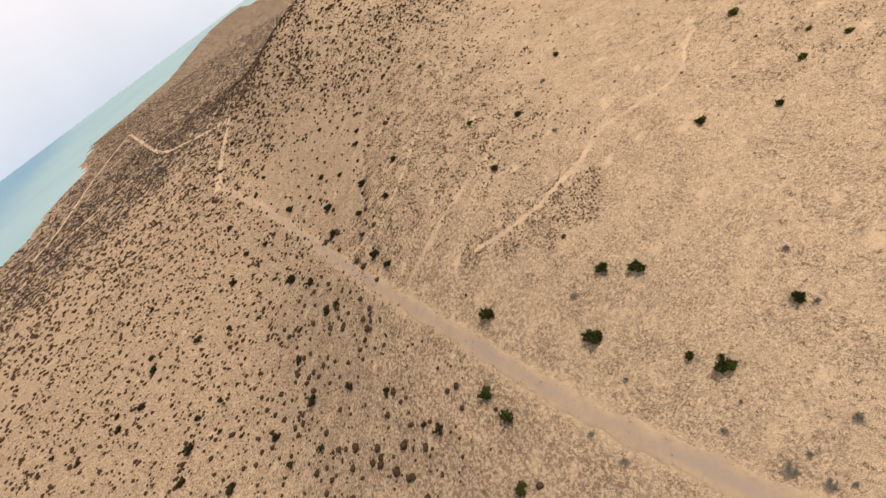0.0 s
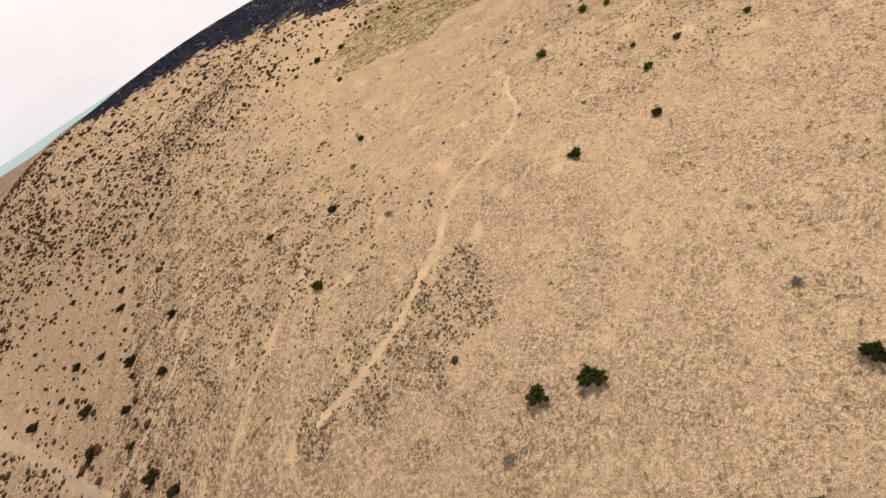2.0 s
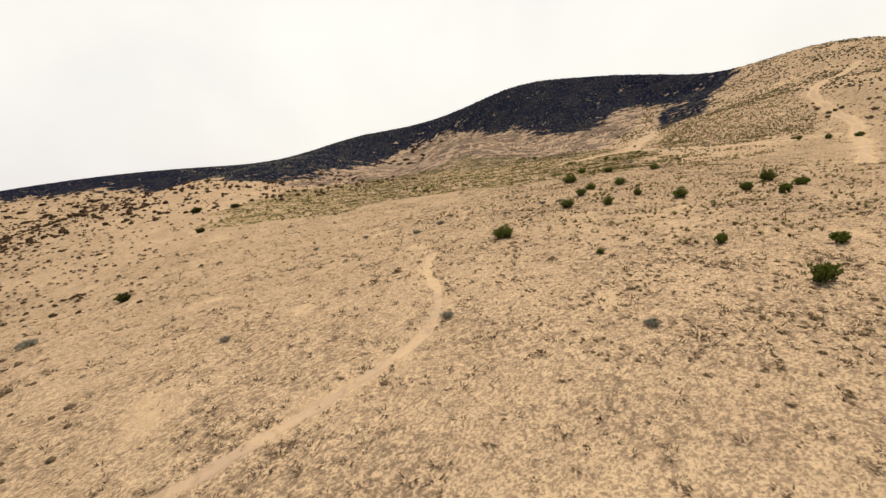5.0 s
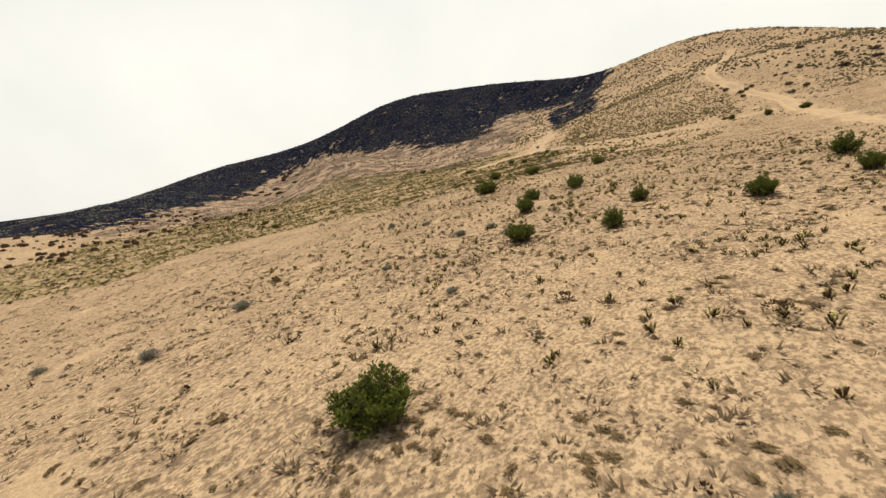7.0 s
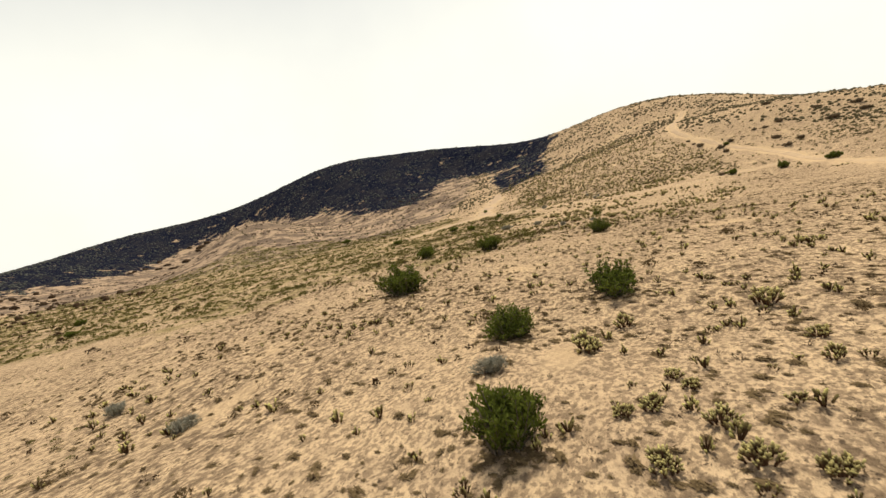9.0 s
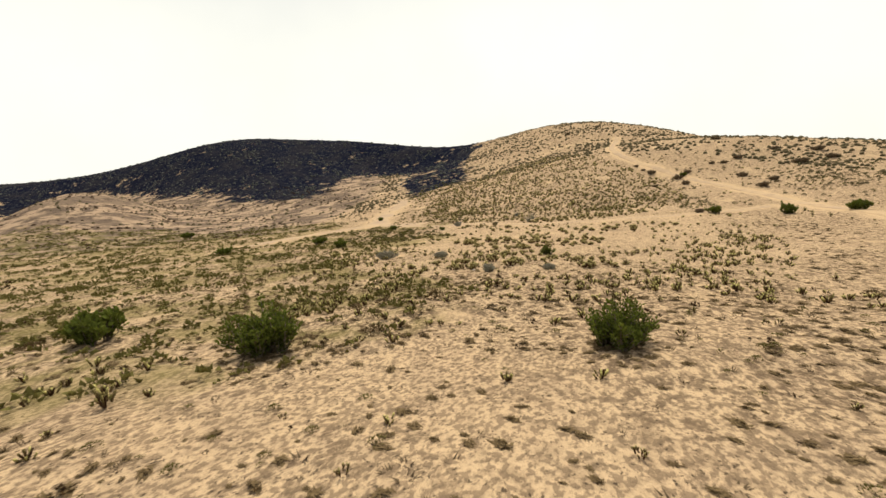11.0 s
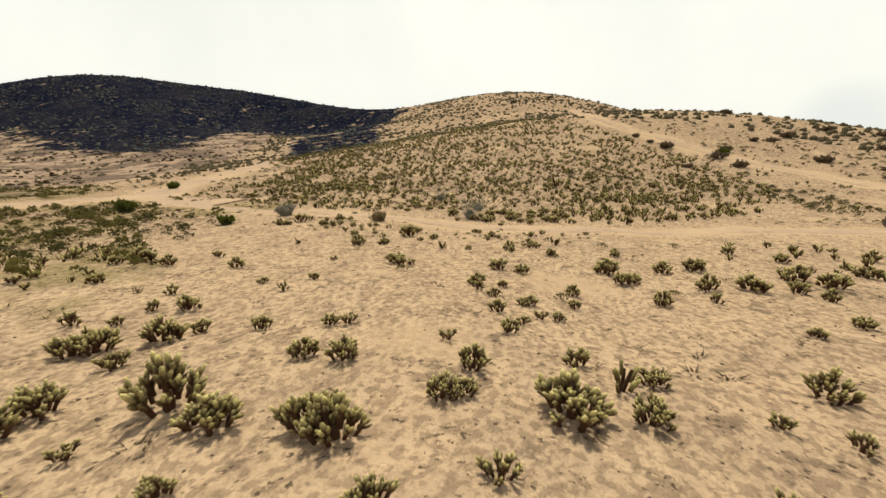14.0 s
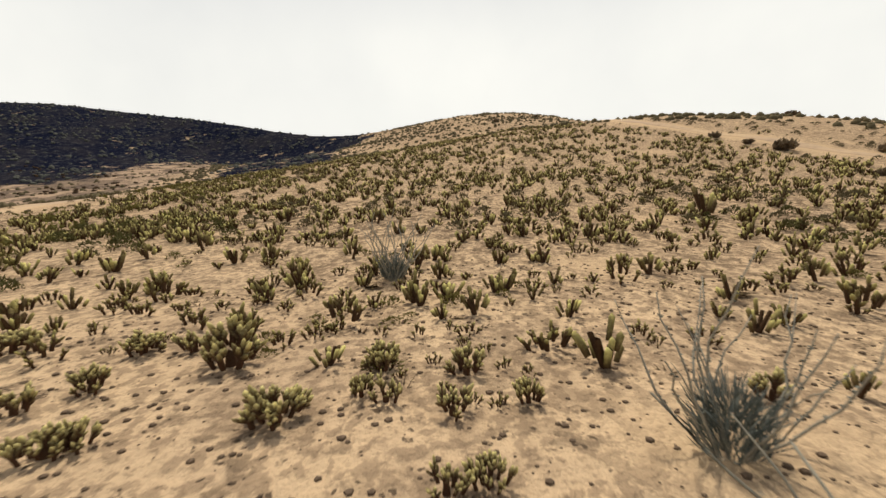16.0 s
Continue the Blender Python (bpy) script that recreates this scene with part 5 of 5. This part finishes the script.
field("dry_mats", [dry_mat() for _ in range(8)], tx, ty, 0.17 + 0.42 * rs.random(len(tx)) ** 1.6, MAT_MAT, "flat mats of grey brown dry herbs on sand", "herb", rs.uniform(0.5, 1.0, len(tx)), rs.normal(1.05, 0.45, len(tx)))
tx, ty = scattered(40, 150, 82, 160, 2.2, lambda x, y: tuft_chance(x, y) * np.clip(litter_at(x, y), 0.3, 1))
field("small_dry_tufts", TUFTS, tx, ty, rs.uniform(0.12, 0.30, len(tx)), MAT_TUFT, "small dry brown grass tufts over sand", "grass", rs.uniform(0.35, 0.9, len(tx)))
tx, ty = scattered(8, 112, 58, 150, 0.75, lambda x, y: tuft_chance(x, y) * (0.25 + 0.75 * smooth(-0.2, 0.7, ripple(x, y, 7, 12))) * np.clip(litter_at(x, y), 0.2, 1))
field("dark_tussocks", [clump(1, 0.55, 12, 0.11) for _ in range(6)], tx, ty, 0.14 + 0.34 * rs.random(len(tx)) ** 2, MAT_SHRUB, "small dark brown tussocks dotting the slope", "herb", rs.uniform(0.7, 1.15, len(tx)))
tx, ty = scattered(62, 125, 15, 88, 1.3, tuft_chance)
field("eastern_tufts", TUFTS, tx, ty, rs.uniform(0.3, 0.75, len(tx)), MAT_TUFT, "dry brown grass tufts on the upper slope", "grass", rs.uniform(0.35, 0.8, len(tx)))
tx, ty = scattered(-430, -60, 0, 420, 0.40, tuft_chance)
keep = rs.random(len(tx)) > 0.8 * shelf_at(tx, ty)
tx, ty = tx[keep], ty[keep]
field("plain_tufts", [tuft(6, 0.5, 0.8, 0.09) for _ in range(5)], tx, ty, rs.uniform(0.7, 1.5, len(tx)), MAT_TUFT, "dry brown tufts across the lower plain", "grass", rs.uniform(0.3, 0.6, len(tx)))

# brown low shrubs, thick on the lower plain
CLUMPS = [lump(7, 0.11, 5) for _ in range(8)]
FARCLUMPS = [lump(2, 0.15, 4) for _ in range(6)]


def shrub_chance(x, y):
    west = 1 - smooth(-75, -35, x + 0.35 * (y - 60))
    north = smooth(120, 175, y - 0.35 * x) * (1 - smooth(95, 125, x))
    v = np.maximum(0.80 * west, 0.8 * north) + 0.02 * (x < 15)
    return v * (0.3 + 0.7 * smooth(-0.6, 0.6, ripple(x, y, 9, 5))) * (1 - bare_at(x, y)) * (1 - rubble_at(x, y))


tx, ty = scattered(-38, 0, 56, 75, 4.5, lambda x, y: inside(THICKET, x + 2.6 * ripple(x, y, 5, 3), y + 2.6 * ripple(x, y, 5, 9)) * (0.35 + 0.65 * smooth(-0.6, 0.4, ripple(x, y, 3, 6))) * (bare_at(x, y) < 0.4) * 0.8)
field("thicket", CLUMPS, tx, ty, rs.uniform(0.2, 0.62, len(tx)), MAT_TUFT, "low dark thicket beside the footpath", "shrub", rs.uniform(0.4, 0.7, len(tx)))
def slope_chance(x, y):
    edge = x + 0.35 * (y - 60) + 5 * ripple(x, y, 15, 4)
    v = (1 - smooth(-8, 22, edge)) * smooth(72, 100, y + 4 * ripple(x, y, 9, 2))
    return v * (0.15 + 0.85 * smooth(-0.3, 0.5, ripple(x, y, 5, 10))) * (1 - bare_at(x, y))


tx, ty = scattered(-90, 34, 70, 230, 1.5, slope_chance)
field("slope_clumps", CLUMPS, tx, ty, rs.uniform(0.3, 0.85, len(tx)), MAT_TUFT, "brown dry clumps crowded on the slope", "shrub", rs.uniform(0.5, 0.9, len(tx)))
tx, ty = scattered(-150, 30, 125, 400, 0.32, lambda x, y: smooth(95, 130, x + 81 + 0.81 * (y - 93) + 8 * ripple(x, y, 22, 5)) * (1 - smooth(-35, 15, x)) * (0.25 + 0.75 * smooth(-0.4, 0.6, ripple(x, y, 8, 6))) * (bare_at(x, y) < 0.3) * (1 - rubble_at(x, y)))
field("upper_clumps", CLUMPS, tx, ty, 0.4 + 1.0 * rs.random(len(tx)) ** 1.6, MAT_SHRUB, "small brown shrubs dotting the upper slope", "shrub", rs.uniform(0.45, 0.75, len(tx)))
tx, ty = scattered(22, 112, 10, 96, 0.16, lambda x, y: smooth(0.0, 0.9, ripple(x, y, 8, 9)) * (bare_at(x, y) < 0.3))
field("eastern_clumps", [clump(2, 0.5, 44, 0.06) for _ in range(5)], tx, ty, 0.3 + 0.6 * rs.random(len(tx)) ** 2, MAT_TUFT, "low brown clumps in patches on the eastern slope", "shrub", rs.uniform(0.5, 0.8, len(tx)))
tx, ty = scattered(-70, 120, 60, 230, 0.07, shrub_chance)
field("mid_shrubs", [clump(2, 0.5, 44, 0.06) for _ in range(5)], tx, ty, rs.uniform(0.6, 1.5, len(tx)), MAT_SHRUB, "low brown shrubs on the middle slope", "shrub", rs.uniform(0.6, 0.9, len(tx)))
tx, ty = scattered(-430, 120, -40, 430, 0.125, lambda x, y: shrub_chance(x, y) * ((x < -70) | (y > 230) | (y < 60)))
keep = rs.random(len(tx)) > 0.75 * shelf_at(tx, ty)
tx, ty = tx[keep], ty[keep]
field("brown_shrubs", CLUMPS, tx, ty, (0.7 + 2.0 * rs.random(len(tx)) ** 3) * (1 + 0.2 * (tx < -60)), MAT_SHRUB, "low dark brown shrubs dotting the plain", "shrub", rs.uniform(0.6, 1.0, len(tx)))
tx, ty = scattered(-900, -180, -40, 1000, 0.026, lambda x, y: ((coast(x, y) > 20) & ((x < -425) | (y > 425))) * (0.35 + 0.65 * smooth(-0.5, 0.6, ripple(x, y, 40, 5))))
field("plain_shrubs", [lump(1, 0.15, 4) for _ in range(4)], tx, ty, rs.uniform(1.8, 4.8, len(tx)), MAT_SHRUB, "dark brown shrubs over the far plain", "shrub", rs.uniform(0.5, 0.8, len(tx)))
tx, ty = scattered(-430, 110, 425, 620, 0.055, lambda x, y: 0.8 * (1 - rubble_at(x, y)))
field("north_shrubs", FARCLUMPS, tx, ty, rs.uniform(1.0, 2.6, len(tx)), MAT_SHRUB, "dark shrubs below the dark hill", "shrub", rs.uniform(0.5, 0.8, len(tx)))
FINE = [clump(4, 0.42, 90, 0.035) for _ in range(4)]
tx, ty = scattered(22, 108, 84, 140, 0.10, lambda x, y: smooth(0, 1.0, ripple(x, y, 6, 15)) * (bare_at(x, y) < 0.3) * (np.abs(y - 105 - 0.33 * (x - 60)) > 2.5))
field("low_brown_shrubs", FINE, tx, ty, rs.uniform(0.45, 1.1, len(tx)), MAT_MAT, "low brown dead shrubs on the slope", "shrub", rs.uniform(0.6, 1.0, len(tx)))
tx, ty = scattered(60, 240, 180, 350, 0.12, lambda x, y: inside(FOOT, x, y) * smooth(-0.3, 0.7, ripple(x, y, 12, 9)))
field("foot_scrub", FARCLUMPS, tx, ty, rs.uniform(0.4, 1.2, len(tx)), MAT_SHRUB, "sparse brown scrub at the dark hill's foot", "shrub", rs.uniform(0.5, 0.8, len(tx)))
tx, ty = scattered(-2300, 250, 250, 2000, 0.0065, lambda x, y: ((np.hypot(x, y) > 420) & (coast(x, y) > 30) & (rubble_at(x, y) < 0.5)) * 0.9)
field("far_shrubs", [lump(0, 0.15, 4) for _ in range(4)], tx, ty, rs.uniform(3.0, 7.5, len(tx)), MAT_SHRUB, "far dark scrub towards the shore", "shrub", rs.uniform(0.35, 0.6, len(tx)))

# scrub on the sandy hill and the dark hill
HILLCLUMPS = [lump(4, 0.13, 5) for _ in range(6)]


def hill_chance(x, y):
    v = smooth(150, 165, x) * (1 - rubble_at(x, y)) * (1 - 0.85 * inside(FOOT, x, y)) * (0.3 + 0.7 * smooth(-0.5, 0.7, ripple(x, y, 11, 7)))
    return v * (1 - bare_at(x, y))


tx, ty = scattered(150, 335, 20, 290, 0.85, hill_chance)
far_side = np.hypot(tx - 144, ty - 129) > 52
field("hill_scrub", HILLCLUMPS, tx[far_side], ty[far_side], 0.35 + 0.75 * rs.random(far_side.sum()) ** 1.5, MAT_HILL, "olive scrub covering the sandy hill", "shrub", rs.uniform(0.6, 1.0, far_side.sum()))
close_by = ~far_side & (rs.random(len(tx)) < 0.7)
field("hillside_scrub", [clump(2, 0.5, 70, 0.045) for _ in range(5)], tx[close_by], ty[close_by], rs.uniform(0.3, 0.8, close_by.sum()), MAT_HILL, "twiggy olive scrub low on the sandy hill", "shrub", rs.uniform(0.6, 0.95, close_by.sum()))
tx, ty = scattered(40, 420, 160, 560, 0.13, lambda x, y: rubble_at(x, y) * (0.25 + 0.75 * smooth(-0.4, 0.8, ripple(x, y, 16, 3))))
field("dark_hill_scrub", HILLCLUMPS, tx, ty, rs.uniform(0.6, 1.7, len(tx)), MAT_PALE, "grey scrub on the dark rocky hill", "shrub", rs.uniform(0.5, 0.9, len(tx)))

# green herbs in the hollow and at the foot of the hill
HERBSHAPES = [clump(1, 0.4, 16, 0.09) for _ in range(4)]


def herb_chance(x, y):
    wx, wy = x + 6 * ripple(x, y, 14, 2), y + 6 * ripple(x, y, 14, 8)
    v = inside(HERBS, wx, wy) * (0.35 + 0.65 * smooth(-0.3, 0.6, ripple(x, y, 6, 4)))
    v = np.maximum(v, 0.4 * (away([(150, 146), (166, 150), (185, 160), (205, 165)], x, y) < 6))
    return v * (bare_at(x, y) < 0.3)


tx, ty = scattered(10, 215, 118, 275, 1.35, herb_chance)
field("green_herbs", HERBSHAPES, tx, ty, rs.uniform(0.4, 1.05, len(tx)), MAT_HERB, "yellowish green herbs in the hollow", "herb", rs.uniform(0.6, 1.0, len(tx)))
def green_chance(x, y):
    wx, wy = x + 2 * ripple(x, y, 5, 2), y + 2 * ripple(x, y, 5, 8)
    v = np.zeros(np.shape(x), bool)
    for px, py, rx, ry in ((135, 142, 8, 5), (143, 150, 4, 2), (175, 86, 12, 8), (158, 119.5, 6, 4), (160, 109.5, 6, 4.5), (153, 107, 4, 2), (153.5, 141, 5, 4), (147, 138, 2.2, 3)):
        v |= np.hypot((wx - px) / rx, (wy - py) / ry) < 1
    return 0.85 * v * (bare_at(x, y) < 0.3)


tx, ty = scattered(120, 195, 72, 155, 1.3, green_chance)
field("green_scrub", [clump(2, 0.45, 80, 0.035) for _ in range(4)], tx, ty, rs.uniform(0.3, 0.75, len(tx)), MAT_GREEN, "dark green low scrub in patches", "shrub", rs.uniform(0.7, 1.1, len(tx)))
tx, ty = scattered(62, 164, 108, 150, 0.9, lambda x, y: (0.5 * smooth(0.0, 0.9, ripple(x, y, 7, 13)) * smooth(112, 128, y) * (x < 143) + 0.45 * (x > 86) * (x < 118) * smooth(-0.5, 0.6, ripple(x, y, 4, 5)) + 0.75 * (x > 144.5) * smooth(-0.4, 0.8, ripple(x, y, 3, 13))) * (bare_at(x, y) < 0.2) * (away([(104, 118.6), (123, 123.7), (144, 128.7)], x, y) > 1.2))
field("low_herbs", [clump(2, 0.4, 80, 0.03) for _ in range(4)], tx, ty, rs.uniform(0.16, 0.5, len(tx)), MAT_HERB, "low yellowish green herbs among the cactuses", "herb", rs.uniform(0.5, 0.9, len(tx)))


# ---- stones ----
def stone():
    sh = Shape()
    ring = [[(math.cos(t + R.uniform(-.2, .2)) * r * R.uniform(.8, 1.2), math.sin(t) * r * R.uniform(.7, 1.1), h) for t in [k * 1.2566 for k in range(5)]] for r, h in ((0.5, -0.1), (0.45, 0.22))]
    for k in range(5):
        a, b, c, d = ring[0][k], ring[0][(k + 1) % 5], ring[1][(k + 1) % 5], ring[1][k]
        # darker round the foot, palest at the top
        sh.tri(a, b, c, (0.3, 0.3, 0.6))
        sh.tri(a, c, d, (0.3, 0.6, 0.6))
        sh.tri(d, c, (0, 0, 0.36), (0.6, 0.6, 0.9))
    return sh


tx, ty = scattered(100, 160, 108, 140, 34.0, lambda x, y: 0.045 + 0.95 * (x > 143.2) * (np.hypot(x - 146.5, y - 128.5) < 5.5) + 0.2 * (np.abs(away(SAND_ROAD, x, y) - 1.1) < 0.4))
ok = away(SAND_ROAD, tx, ty) > 0.75
tx, ty = tx[ok], ty[ok]
field("small_stones", [stone() for _ in range(6)], tx, ty, 0.014 + 0.055 * rs.random(len(tx)) ** 2, MAT_STONE, "small brown stones strewn on sand", "stones")


# ---- ocotillos: tall wands from one base ----
def ocotillo(x, y, height, wands, label, lean_to=(0, 0)):
    root = new("ocotillo")
    tagged(root, label, "shrub", "ocotillos at the hill foot")
    root.matrix_basis = placed(x, y, 1.0, 0.0)
    tuft_shape = Shape()
    for _ in range(620):
        t, r = R.uniform(0, 6.2832), R.random() ** 0.7 * 0.18
        p = Vector((math.cos(t) * r, math.sin(t) * r, R.uniform(0.0, 0.30) * height * (1 - 2 * r)))
        leaf(tuft_shape, p, Vector((math.cos(t) * 0.6 + R.gauss(0, 0.3), math.sin(t) * 0.6 + R.gauss(0, 0.3), 1)).normalized(), R.uniform(0.10, 0.22), 0.005, R.random())
    part("basal_tuft", tuft_shape.mesh("basal_tuft", MAT_OCO_LEAF), root, "blue grey twiggy growth at the base")
    for i in range(wands):
        t = 6.2832 * (i + R.uniform(-0.4, 0.4)) / wands
        lean = R.uniform(0.15, 0.85)
        h = height * R.uniform(0.6, 1.05)
        d = Vector((math.cos(t) * lean + lean_to[0], math.sin(t) * lean + lean_to[1], 1)).normalized()
        curve = Vector((R.uniform(-0.16, 0.16), R.uniform(-0.16, 0.16), 0)) * h
        path = [Vector((math.cos(t), math.sin(t), 0)) * 0.05 - Vector((0, 0, 0.05))]
        for s in range(1, 8):
            f = s / 7
            path.append(path[0] + d * h * f + curve * math.sin(3.0 * f) + Vector((R.uniform(-1, 1), R.uniform(-1, 1), 0)) * 0.028)
        st, lf = Shape(), Shape()
        st.tube(path, [0.0110 - 0.0075 * s / 7 for s in range(8)], 5)
        wand = part("wand", st.mesh("wand", MAT_OCOTILLO), root)
        for _ in range(56):
            f = R.random() ** 1.4 * 0.9 * 7
            k = min(6, int(f))
            p = path[k].lerp(path[k + 1], f - k)
            leaf(lf, p, Vector((R.gauss(0, 1), R.gauss(0, 1), R.uniform(0, 0.8))).normalized(), 0.022, 0.006, R.random())
        part("foliage", lf.mesh("foliage", MAT_OCO_LEAF), wand)
        if R.random() < 0.6:
            a = path[R.randint(3, 5)]
            e = (d + Vector((R.uniform(-.5, .5), R.uniform(-.5, .5), 0.1))).normalized() * h * R.uniform(0.2, 0.35)
            tw = Shape()
            tw.tube([a, a + e * 0.5 + Vector((0, 0, 0.02)), a + e], [0.006, 0.004, 0.002], 4)
            part("twig", tw.mesh("twig", MAT_OCOTILLO), wand)
    return root


ocotillo(144.2, 127.7, 1.5, 30, "grey ocotillo with many thorny upright wands", (0.1, -0.12))
ocotillo(146.3, 127.6, 1.2, 14, "grey leaning ocotillo with bare wands", (0.0, -0.1))
ocotillo(150.4, 130.8, 1.2, 24, "bushy grey green ocotillo on the slope", (0, 0))


# ---- litter ----
def scrap(name, x, y, size, mat, label):
    bm = bmesh.new()
    bmesh.ops.create_grid(bm, x_segments=6, y_segments=5, size=size / 2)
    for v in bm.verts:
        v.co.z = abs(v.co.x) * 0.5 + R.uniform(0, size * 0.22)
        v.co.x *= R.uniform(0.8, 1.1)
    bmesh.ops.solidify(bm, geom=bm.faces[:], thickness=0.004)
    me = bpy.data.meshes.new(name)
    bm.to_mesh(me)
    bm.free()
    me.materials.append(mat)
    ob = new(name, me)
    ob.matrix_basis = Matrix.Translation((x, y, float(ground_z(x, y)) + 0.004)) @ Matrix.Rotation(R.uniform(0, 6), 4, "Z")
    return tagged(ob, label, "litter")


scrap("plastic_scrap", 110.8, 123.7, 0.13, MAT_WHITE, "crumpled white plastic scrap lying on sand")
scrap("wrapper", 141.2, 127.7, 0.05, MAT_RED, "small crumpled red wrapper on sand")
